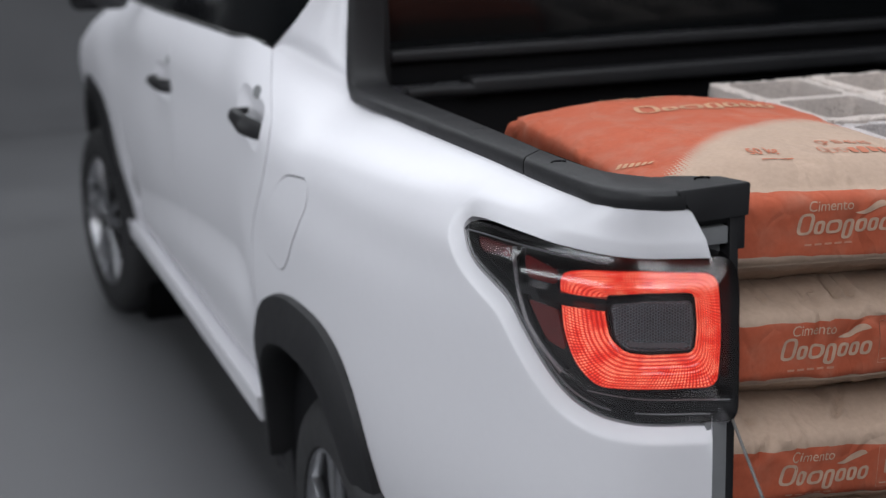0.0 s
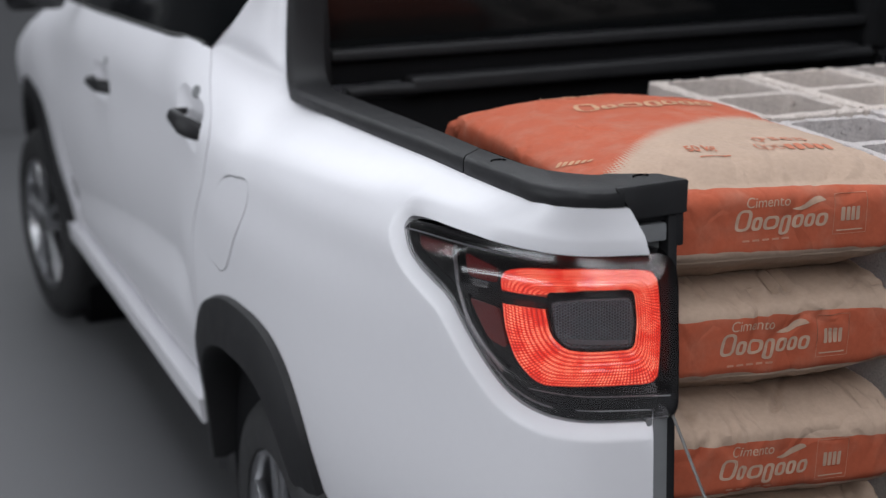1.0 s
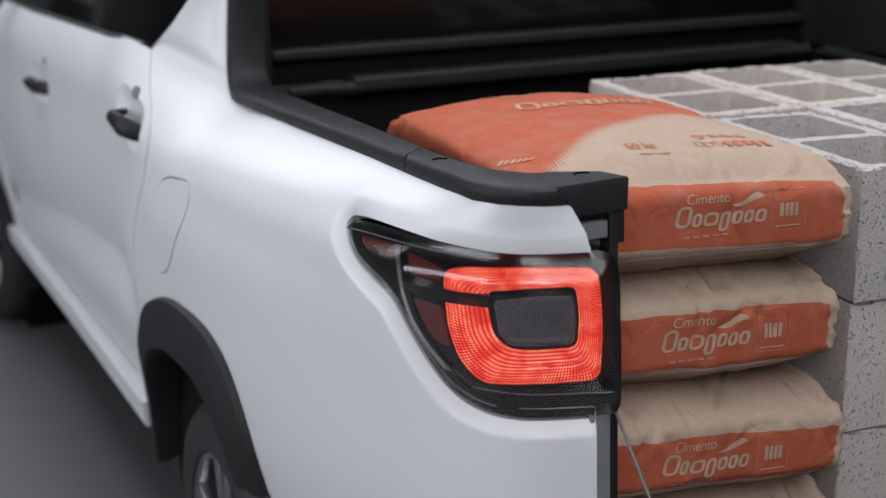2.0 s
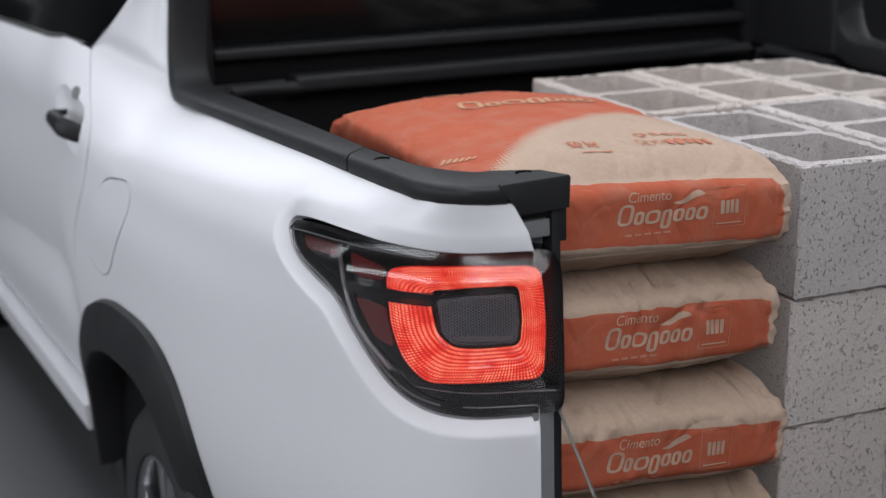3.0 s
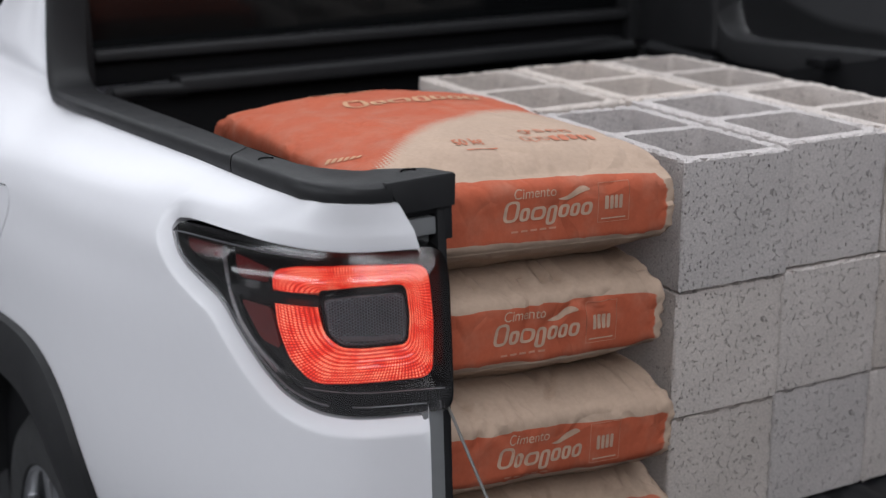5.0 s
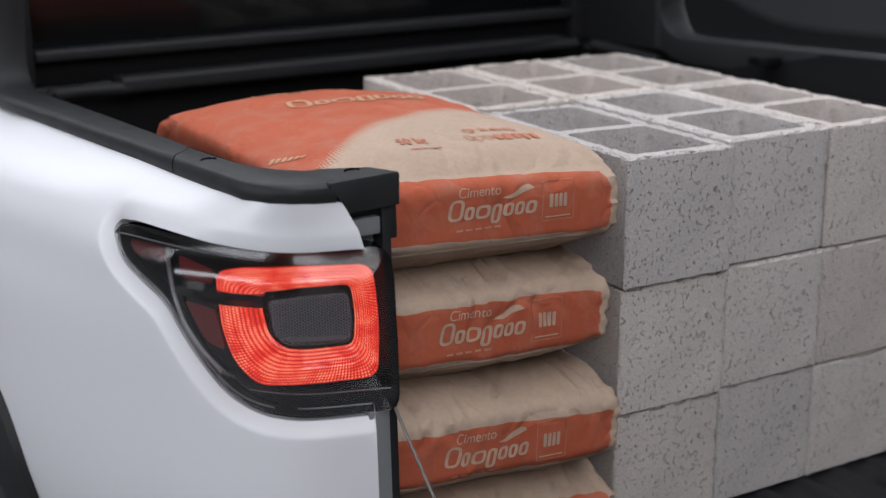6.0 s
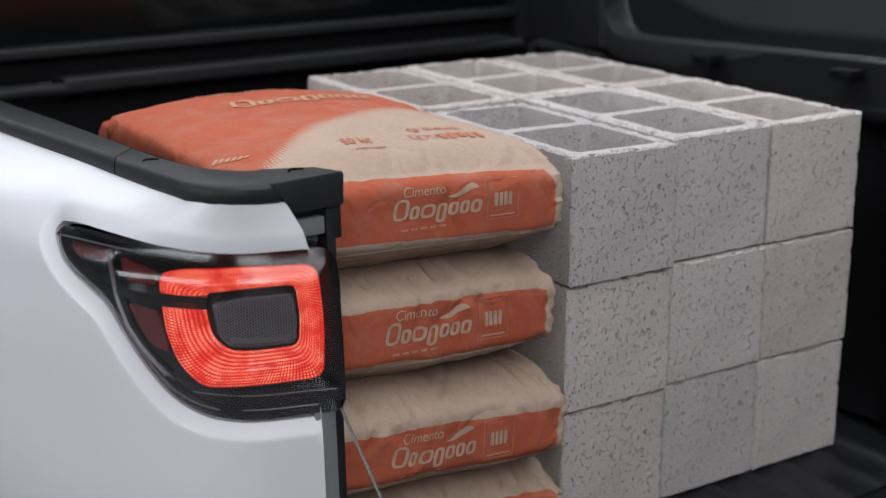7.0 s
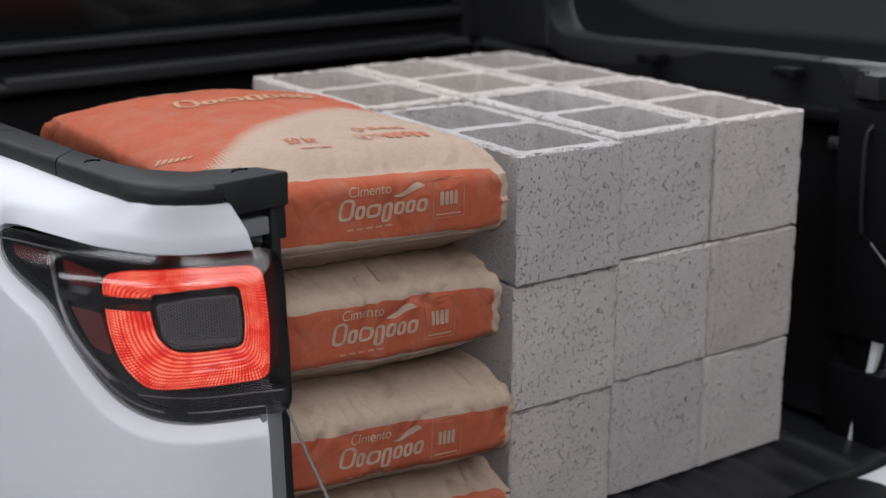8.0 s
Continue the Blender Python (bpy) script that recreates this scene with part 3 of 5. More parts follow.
def ring_mesh(mirror):
    bm = bmesh.new()
    uvl = bm.loops.layers.uv.new("ring")
    n = 180
    a, b = resample(RING_IN, n, (.08, .9285)), resample(RING_OUT, n, (.08, .9545))
    rows = 15
    grid = []
    for k in range(rows):
        w = k / (rows - 1)
        pts = a + (b - a) * w
        out = -.0095 + .008 * (1 - (2 * w - 1)**2) + .0012 * (k % 2)
        xyz = skin(pts[:, 0] + (FAR_LAMP if mirror else 0), pts[:, 1], out)
        if mirror:
            xyz = xyz * np.array([-1, 1, 1])
        grid.append([bm.verts.new(p) for p in xyz])
    for k in range(rows - 1):
        for i in range(n):
            j = (i + 1) % n
            face = bm.faces.new((grid[k][i], grid[k][j], grid[k + 1][j], grid[k + 1][i]))
            for loop, (u, w) in zip(face.loops, ((i, k), (i + 1, k), (i + 1, k + 1), (i, k + 1))):
                loop[uvl].uv = (u / n, w / (rows - 1))
    bmesh.ops.recalc_face_normals(bm, faces=bm.faces[:])
    return bm


def tail_lamp(mirror):
    s = -1 if mirror else 1
    far = FAR_LAMP if mirror else 0
    v, f = filled(LAMP, [], .012)
    lamp = part("tail_lamp", shell(v, f, on_skin(-.012, mirror, None, far), .03), M_LAMP_BODY, truck, "lit red tail lamp in a smoked black housing")
    part("light_guide", ring_mesh(mirror), M_GUIDE, lamp, "glowing red ribbed light ring")

    def pad(name, poly, out, mat, r=.008, depth=.01, step=.012, label=""):
        loop = rounded(poly, .004, r)
        return part(name, shell(*filled(loop, (), step), on_skin(out, mirror, None, far), depth), mat, lamp, label)
    pad("reflector_frame", [(.126, .9165), (.08, .9235), (.0235, .925), (.0205, .89), (.024, .8605), (.075, .8585), (.102, .8585), (.119, .872)], -.002, M_GLOSS, .008, depth=.012, label="black frame round the reflector")
    pad("centre_reflector", [(.1185, .9125), (.08, .9195), (.0275, .921), (.0245, .89), (.0275, .865), (.075, .8635), (.100, .8635), (.113, .875)], .0012, M_LAMP_MESH, .007, depth=.004, label="grey honeycomb reflector")
    pad("reflector_rim", [(.1205, .9140), (.08, .9210), (.026, .9225), (.023, .89), (.026, .8635), (.075, .862), (.101, .862), (.1145, .8735)], .0, M_BEZEL, .007, depth=.004, label="thin grey rim of the reflector")
    pad("reflector_lip", [(.097, .8668), (.031, .8675), (.030, .8735), (.101, .8735)], .0022, M_BEZEL, .003, depth=.002, label="pale lower lip of the reflector")
    pad("tail_reflector", [(.36, .9545), (.283, .9545), (.275, .941), (.345, .9375)], -.009, M_LAMP_RED)
    pad("upper_reflector", [(.262, .951), (.203, .94), (.2, .922), (.25, .922)], -.009, M_LAMP_RED)
    pad("lower_reflector", [(.25, .895), (.2, .892), (.186, .842), (.215, .85)], -.009, M_LAMP_RED)
    pad("divider_bar", [(.264, .914), (.18, .917), (.126, .9195), (.126, .9045), (.18, .9015), (.258, .9045)], .0, M_GLOSS, .004)
    rib = [skin([p + far], [q], -.005)[0] * np.array([s, 1, 1]) for p, q in ((.281, .957), (.273, .94), (.266, .915), (.258, .89), (.246, .866), (.222, .84), (.19, .815))]
    part("lens_rib", tube(rib, .0028), M_BEZEL, lamp)
    pad("lower_panel", [(.175, .806), (-.024, .806), (-.024, .776), (.10, .772), (.142, .775), (.165, .785)], -.0108, M_GLOSS, .006, .01)

    def dome(q):
        d = edge_distance(q, LAMP)
        w = np.clip(d / .042, 0, 1)
        e = edge_distance(q, RAISED)
        k = np.clip(e / .028, 0, 1) * inside(q, RAISED)
        return -.009 + .011 * (1 - (1 - w)**2) + .010 * k * k * (3 - 2 * k)
    v, f = filled(LAMP, [], .0042)
    lens = part("lens", shell(v, f, on_skin(0, mirror, dome, far), 0), M_LENS, lamp, "clear curved lamp lens")
    lens.visible_shadow = False
    line = resample(grown(LAMP, -.013), 90, (.2, .97))
    line = [q for q in line if q[0] > .12]
    cut = max(range(len(line)), key=lambda k: np.linalg.norm(line[k] - line[k - 1]))
    line = np.array(line[cut:] + line[:cut])
    pts = skin(line[:, 0] + far, line[:, 1], -.004) * np.array([s, 1, 1])
    part("inner_bezel", tube(pts, .0014, 6), M_BEZEL, lamp, "thin grey bezel inside the lens")
    # pale tubes stand in for thin highlights across the foot of the lamp
    for level, p0, p1 in ((.8035, .150, -.018), (.786, .090, .004)):
        ridge = skin(np.linspace(p0, p1, 16) + far, [level] * 16, .0005) * np.array([s, 1, 1])
        part("highlight_line", tube(ridge, .0009, 6), M_BEZEL, lamp)
    # dark return of the lamp towards the bed opening
    bm = bmesh.new()
    rows = []
    for q in np.linspace(.778, .966, 16):
        w = min(1, (q - .766) / .03, (.976 - q) / .025)
        x, y, z = skin([far - .024 - .005 * w], [q], -.008)[0]
        rows.append([bm.verts.new((s * (x + dx), y + dy, z)) for dx, dy in ((0, 0), (.003 * w, .004), (.0045 * w, .01), (.002 * w, .05))])
    for r0, r1 in zip(rows, rows[1:]):
        for k in range(3):
            bm.faces.new((r0[k], r0[k + 1], r1[k + 1], r1[k]))
    bmesh.ops.recalc_face_normals(bm, faces=bm.faces[:])
    part("lamp_return", bm, M_GLOSS, lamp)
    return lamp


for side in (False, True):
    tail_lamp(side)

# ---------------------------------------------------------------- truck: bed rail caps, end posts
CAP = [((.622, .029, 1.026), (.600, .108, 1.026), 0), ((.645, .033, 1.026), (.62, .12, 1.026), 0), ((.672, .044, 1.027), (.638, .14, 1.027), 0),
       ((.690, .065, 1.027), (.650, .165, 1.027), 0), ((.702, .10, 1.027), (.657, .20, 1.027), 0), ((.706, .18, 1.028), (.661, .26, 1.028), 0),
       ((.707, .283, 1.029), (.661, .335, 1.029), 0), ((.707, .40, 1.03), (.657, .45, 1.03), 0), ((.708, .60, 1.03), (.650, .63, 1.03), 0),
       ((.708, .80, 1.03), (.646, .80, 1.03), 0), ((.7075, .98, 1.03), (.642, .97, 1.03), 0), ((.7075, 1.03, 1.031), (.640, 1.015, 1.031), .12),
       ((.706, 1.06, 1.036), (.638, 1.05, 1.036), .35), ((.703, 1.082, 1.048), (.636, 1.078, 1.048), .6), ((.700, 1.097, 1.068), (.634, 1.098, 1.068), .8),
       ((.697, 1.105, 1.095), (.632, 1.108, 1.095), .93), ((.692, 1.112, 1.14), (.628, 1.116, 1.14), 1), ((.686, 1.115, 1.2), (.622, 1.119, 1.2), 1),
       ((.66, 1.113, 1.31), (.60, 1.117, 1.31), 1), ((.628, 1.11, 1.42), (.57, 1.114, 1.42), 1)]


def cap_rows(s, rows):
    """Rail cap: a flat top between its outer and inner edges, a near-upright outer face, turned up along the pillar."""
    out = []
    for o, i, turn in rows:
        o, i = Vector((s * o[0], o[1], o[2])), Vector((s * i[0], i[1], i[2]))
        a = turn * math.pi / 2
        up = Vector((0, -math.sin(a), math.cos(a)))
        w = (o - i).normalized()
        out.append([o - up * .004 - w * .004, o - up * .001 + w * .001, o + up * .008 + w * .0035, o + up * .0145 + w * .002, o + up * .0185 - w * .003,
                    o + up * .0202 - w * .009, i + up * .0195 + w * .004, i + up * .0175, i + up * .010 - w * .002, i - up * .03 - w * .002, i - up * .03 + w * .02])
    return out


def loft(rows):
    bm = bmesh.new()
    rings = [[bm.verts.new(p) for p in row] for row in rows]
    n = len(rings[0])
    for r0, r1 in zip(rings, rings[1:]):
        for k in range(n):
            bm.faces.new((r0[k], r0[(k + 1) % n], r1[(k + 1) % n], r1[k]))
    bm.faces.new(rings[0][::-1])
    bm.faces.new(rings[-1])
    bmesh.ops.recalc_face_normals(bm, faces=bm.faces[:])
    return bm


def step_up(a, b, x):
    t = min(1, max(0, (x - a) / (b - a)))
    return t * t * (3 - 2 * t)


def between(a, b, w):
    return tuple(tuple(x + (y - x) * w for x, y in zip(p, q)) for p, q in zip(a[:2], b[:2])) + (a[2] + (b[2] - a[2]) * w,)


for s in (-1, 1):
    fine = []
    for a, b in zip(CAP, CAP[1:]):
        fine += [a, between(a, b, .5)]
    fine.append(CAP[-1])
    if s > 0:
        # the far cap rises earlier into its pillar fairing
        fine = [tuple((x, y - .19 * step_up(.62, 1.03, y), z) for x, y, z in row[:2]) + (row[2],) for row in fine]
        part("pillar_fairing", box((.625, .90, 1.02), (.70, 1.19, 1.46), .012, None, 3), M_PLASTIC, truck, "black fairing at the foot of the cab pillar")
    cut = 12
    rear = part("bed_rail_cap", loft(cap_rows(s, fine[:cut] + [between(fine[cut], fine[cut - 1], .03)])), M_PLASTIC, truck, "black plastic cap along the bed rail")
    fore = part("bed_rail_cap", loft(cap_rows(s, [between(fine[cut], fine[cut + 1], .03)] + fine[cut + 1:])), M_PLASTIC, truck, "black plastic cap along the bed rail")
    for cx, cy, cap in ((.676, .52, fore), (.680, .235, rear), (.575, .072, rear), (.674, .84, fore)):
        arc = [(s * cx + .010 * math.cos(a), cy + .010 * math.sin(a), 1.0488 - (.002 if cy < .1 else 0)) for a in np.linspace(.3, 2.9, 8)]
        part("cap_clip", tube(arc, .0014, 6), M_LINER, cap)
    # end block of the cap
    bm = bmesh.new()
    top = [(-.630, .028), (-.537, .038), (-.548, .082), (-.60, .112), (-.635, .10)]
    ring_hi = [bm.verts.new((-s * x, y, 1.0455)) for x, y in top]
    ring_mid = [bm.verts.new((-s * x, y, 1.043)) for x, y in [(-.6315, .0265), (-.5355, .0365), (-.5465, .083), (-.60, .113), (-.636, .10)]]
    ring_low = [bm.verts.new((-s * x, y, 1.0075)) for x, y in [(-.605, .030), (-.5365, .0375), (-.5475, .083), (-.60, .113), (-.62, .10)]]
    bm.faces.new(ring_hi)
    for r0, r1 in ((ring_hi, ring_mid), (ring_mid, ring_low)):
        for k in range(5):
            bm.faces.new((r0[k], r0[(k + 1) % 5], r1[(k + 1) % 5], r1[k]))
    bm.faces.new(ring_low[::-1])
    if s > 0:
        bmesh.ops.translate(bm, verts=bm.verts[:], vec=(.022, 0, 0))
    add_box(bm, (s * (.541 if s < 0 else .585), .046, .998), (s * .62, .10, 1.010), .002)
    if s < 0:
        add_box(bm, (s * .5385, .04, .968), (s * .549, .095, 1.012), .002)
    bmesh.ops.recalc_face_normals(bm, faces=bm.faces[:])
    part("cap_end", bm, M_PLASTIC, truck, "black plastic end block of the rail cap")
    strip = [(-.600, .036, .9665), (-.585, .036, .967), (-.570, .036, .963), (-.561, .037, .953), (-.557, .038, .935), (-.556, .039, .88), (-.556, .039, .82), (-.559, .038, .79), (-.568, .036, .775), (-.585, .033, .767)]
    part("weather_strip", tube([(-s * x, y + .018, z) for x, y, z in strip], .004, 8), M_PLASTIC, truck, "black rubber seal beside the lamp")
    bm = box((s * (.546 if s < 0 else .585), .040, .40), (s * (.559 if s < 0 else .63), .10, 1.01), .004)
    part("bed_post", bm, M_PLASTIC if s < 0 else M_LINER, truck, "black edge strip of the bed opening")
    if s < 0:
        part("inner_post", box((s * .5605, .056, .40), (s * .599, .12, 1.01), .004), M_GREY, truck, "grey painted inner post")
        part("inner_post", box((s * .5605, .034, .40), (s * .588, .055, .766), .003), M_GREY, truck, "grey painted inner post")
        part("inner_post", box((s * .5605, .040, .976), (s * .600, .055, .997), .003), M_GREY, truck, "grey painted inner post")
    else:
        part("inner_post", box((s * .570, .010, .603), (s * .616, .12, .99), .004), M_LINER, truck, "black inner post")
        part("inner_post", box((s * .570, .010, .40), (s * .616, .12, .545), .004), M_LINER, truck, "black inner post")
        # added dark filler, hides the see-through gap between post and side wall
        part("gap_filler", box((s * .59, .085, .39), (s * .668, .125, .55), .004), M_LINER, truck)

# ---------------------------------------------------------------- truck: cargo bed
BED = pose(-.1152, .1659, .4275, 2.39, 0, -3.41)


def bed_z(y):
    return .4275 + .0417 * (y - .166)


xs = [-.66]
for k in range(14):
    x = -.54 + k * .08
    xs += [x - .014, x - .011, x + .011, x + .014]
xs.append(.66)
bm = bmesh.new()
rows = []
for y in (-.012, .03, .4, .8, 1.17):
    rows.append([bm.verts.new((x, y, bed_z(y) - .004 + (.0035 if n % 4 in (2, 3) and 0 < n < len(xs) - 1 and y > 0 else 0))) for n, x in enumerate(xs)]
                + [bm.verts.new((x, y, bed_z(y) - .035)) for x in (.66, -.66)])
for r0, r1 in zip(rows, rows[1:]):
    for n in range(len(r0)):
        m = (n + 1) % len(r0)
        bm.faces.new((r0[n], r0[m], r1[m], r1[n]))
bm.faces.new(rows[0])
bm.faces.new(rows[-1][::-1])
bmesh.ops.recalc_face_normals(bm, faces=bm.faces[:])
part("bed_floor", bm, M_BED, truck, "black ribbed bed floor")
for s in (-1, 1):
    bm = bmesh.new()
    prof = [(.655, 1.045), (.645, 1.0), (.628, .97), (.624, .95), (.618, .70), (.610, .50), (.58, .44), (.66, .42)]
    ys = [.10, .16, .45, .8, 1.15]
    rows = [[bm.verts.new((s * x, y, z)) for x, z in prof] for y in ys]
    for r0, r1 in zip(rows, rows[1:]):
        for k in range(len(prof) - 1):
            bm.faces.new((r0[k], r0[k + 1], r1[k + 1], r1[k]))
    add_box(bm, (s * .60, .108, .953), (s * .64, 1.1, .975), .006)
    bmesh.ops.recalc_face_normals(bm, faces=bm.faces[:])
    part("bed_side_wall", bm, M_LINER, truck, "black moulded bed side liner")
    for y in ((.245, .566) if s < 0 else (.275, .604)):
        bm = bmesh.new()
        add_box(bm, (s * .605, y - .03, 1.018 - (.05 if s < 0 else 0)), (s * .645, y + .022, 1.036 - (.05 if s < 0 else 0)), .006)
        part("tie_down_hook", bm, M_LINER, truck)
        part("tie_down_ring", tube([(s * .603, y + .012 * math.cos(a), (1.026 if s > 0 else .98) + .008 * math.sin(a)) for a in np.linspace(0, 2 * math.pi, 13)], .002), M_LINER, truck)
part("bed_front_wall", box((-.64, 1.165, .40), (.64, 1.19, 1.005), .004), M_LINER, truck, "black bed front wall")
part("bed_ledge", box((-.455, 1.122, 1.012), (.56, 1.19, 1.044), .010, None, 3), M_PLASTIC, truck, "black ledge at the head of the bed")
CORNER = [(.44, 1.135, 1.022), (.53, 1.132, 1.024), (.585, 1.122, 1.024), (.612, 1.098, 1.021), (.622, 1.06, 1.016), (.626, .99, 1.008), (.626, .90, 1.0)]
for s in (-1, 1):
    path = [(s * x, y, z) for x, y, z in CORNER]
    part("ledge_corner", tube(path, .0135, 12), M_PLASTIC, truck, "black rounded ledge turning into the bed side")
part("cab_back_panel", box((-.64, 1.172, 1.033), (.64, 1.20, 1.076), .004), M_LINER, truck)
part("window_shelf", box((-.60, 1.15, 1.077), (.60, 1.20, 1.100), .008, None, 3), M_PLASTIC, truck)

bm = bmesh.new()
add_box(bm, (.602, .12, .908), (.622, .165, .930), .006)
add_box(bm, (.595, .128, .915), (.604, .145, .923), .003)
part("latch_striker", bm, M_STEEL, truck, "bare metal latch striker")
# ---------------------------------------------------------------- truck: cab
part("rear_window", box((-.60, 1.195, 1.10), (.60, 1.205, 1.47), .003, Matrix.Translation((0, 0, 0))), M_GLASS, truck, "dark rear window glass")
part("roof_panel", box((-.60, 1.12, 1.50), (.60, 2.75, 1.56), .03, None, 4), M_PAINT, truck)
for s in (-1, 1):
    edge = []
    for w in np.linspace(0, 1, 9):
        q = 1.03 + .385 * w
        edge.append(skin([float(np.interp(q, [1.03, 1.2, 1.42], [1.375, 1.338, 1.30]))], [q], -.008)[0])
    bm = bmesh.new()
    rows = []
    for u in np.linspace(0, 1, 12):
        foot = skin([1.375 + 1.75 * u], [1.028], -.012)[0]
        head = np.array([-.645, 1.06 + 1.45 * u, 1.46])
        row = []
        for w, e in zip(np.linspace(0, 1, 9), edge):
            p = e * (1 - u)**4 + (foot + (head - foot) * w + np.array([-.02 * math.sin(math.pi * w), 0, 0])) * (1 - (1 - u)**4)
            row.append(bm.verts.new((-s * p[0], p[1], p[2])))
        rows.append(row)
    for r0, r1 in zip(rows, rows[1:]):
        for k in range(8):
            bm.faces.new((r0[k], r0[k + 1], r1[k + 1], r1[k]))
    bmesh.ops.recalc_face_normals(bm, faces=bm.faces[:])
    part("side_window", bm, M_GLASS, truck, "dark side window glass")
    belt = skin(np.linspace(1.385, 3.1, 14), [1.029] * 14, -.004) * np.array([-s, 1, 1])
    part("window_trim", tube(belt, .006), M_PLASTIC, truck, "black rubber strip under the window")
    part("cab_back_trim", box((s * .60, 1.15, 1.03), (s * .665, 1.20, 1.47), .006), M_PLASTIC, truck, "black trim beside the rear window")
    part("door_mirror", box((s * .86, 2.72, 1.10), (s * 1.02, 2.82, 1.24), .03, None, 4), M_GLOSS, truck)
FRONT = ((2.75, 1.53, .86), (3.3, 1.12, 1.12), (3.32, 1.10, 1.13), (3.9, 1.03, 1.08), (4.35, .9, 1.0), (4.5, .7, .95), (4.5, .35, .95))
for name, stations, mat, label in (("windscreen", FRONT[:2], M_GLASS, "dark windscreen glass"), ("bonnet", FRONT[1:], M_PAINT, "")):
    bm = bmesh.new()
    rows = [[bm.verts.new((x * w, y, z - .03 * (x / .7)**2 + d)) for d, xs_ in ((0, np.linspace(-.7, .7, 9)), (-.02, np.linspace(.7, -.7, 9))) for x in xs_] for y, z, w in stations]
    for r0, r1 in zip(rows, rows[1:]):
        for k in range(18):
            bm.faces.new((r0[k], r0[(k + 1) % 18], r1[(k + 1) % 18], r1[k]))
    bmesh.ops.recalc_face_normals(bm, faces=bm.faces[:])
    part(name, bm, mat, truck, label)
part("underbody", box((-.74, .1, .26), (.74, 4.3, .40), .02), M_LINER, truck)

# ---------------------------------------------------------------- truck: lowered tailgate, cables, bumper
gate = part("tailgate", box((-.572, -.50, .345), (.572, -.016, .405), .012, None, 3), M_PAINT, truck, "white tailgate lowered flat")
GATE = rounded([(-.47, -.488), (.47, -.488), (.47, -.018), (-.47, -.018)], .02, .05)
part("gate_liner", shell(*filled(GATE, (), .05), lambda v, o: np.c_[v, np.full(len(v), .412 + o)], .008), M_LINER, gate, "black plastic tailgate liner")
part("gate_cap", box((-.572, -.535, .34), (.572, -.495, .412), .01), M_PLASTIC, gate, "black plastic cap of the tailgate")
for s in (-1, 1):
    bm = box((s * .571, -.40, .36), (s * .577, -.33, .40), .002)
    add_box(bm, (s * .573, -.385, .37), (s * .581, -.345, .385), .002)
    part("gate_latch", bm, M_CHROME, gate, "bright metal latch plate")
for k in range(6):
    part("badge_bar", box((-.17 + k * .06, -.30, .339), (-.125 + k * .06, -.26, .346), .002), M_CHROME, gate, "chrome badge bar")
for s in (-1, 1):
    part("tailgate_cable", tube([(s * .557, .036, .775), (s * .56, -.08, .66), (s * .562, -.2, .545), (s * .562, -.33, .42)], .002), M_STEEL, truck, "steel tailgate support cable")
    part("tailgate_hinge", box((s * .575, -.01, .33), (s * .625, .035, .42), .006), M_GREY if s < 0 else M_LINER, truck)
part("rear_bumper", box((-.60, .0, .28), (.60, .12, .40), .02, None, 3), M_PAINT, truck)

# ---------------------------------------------------------------- cargo: concrete blocks


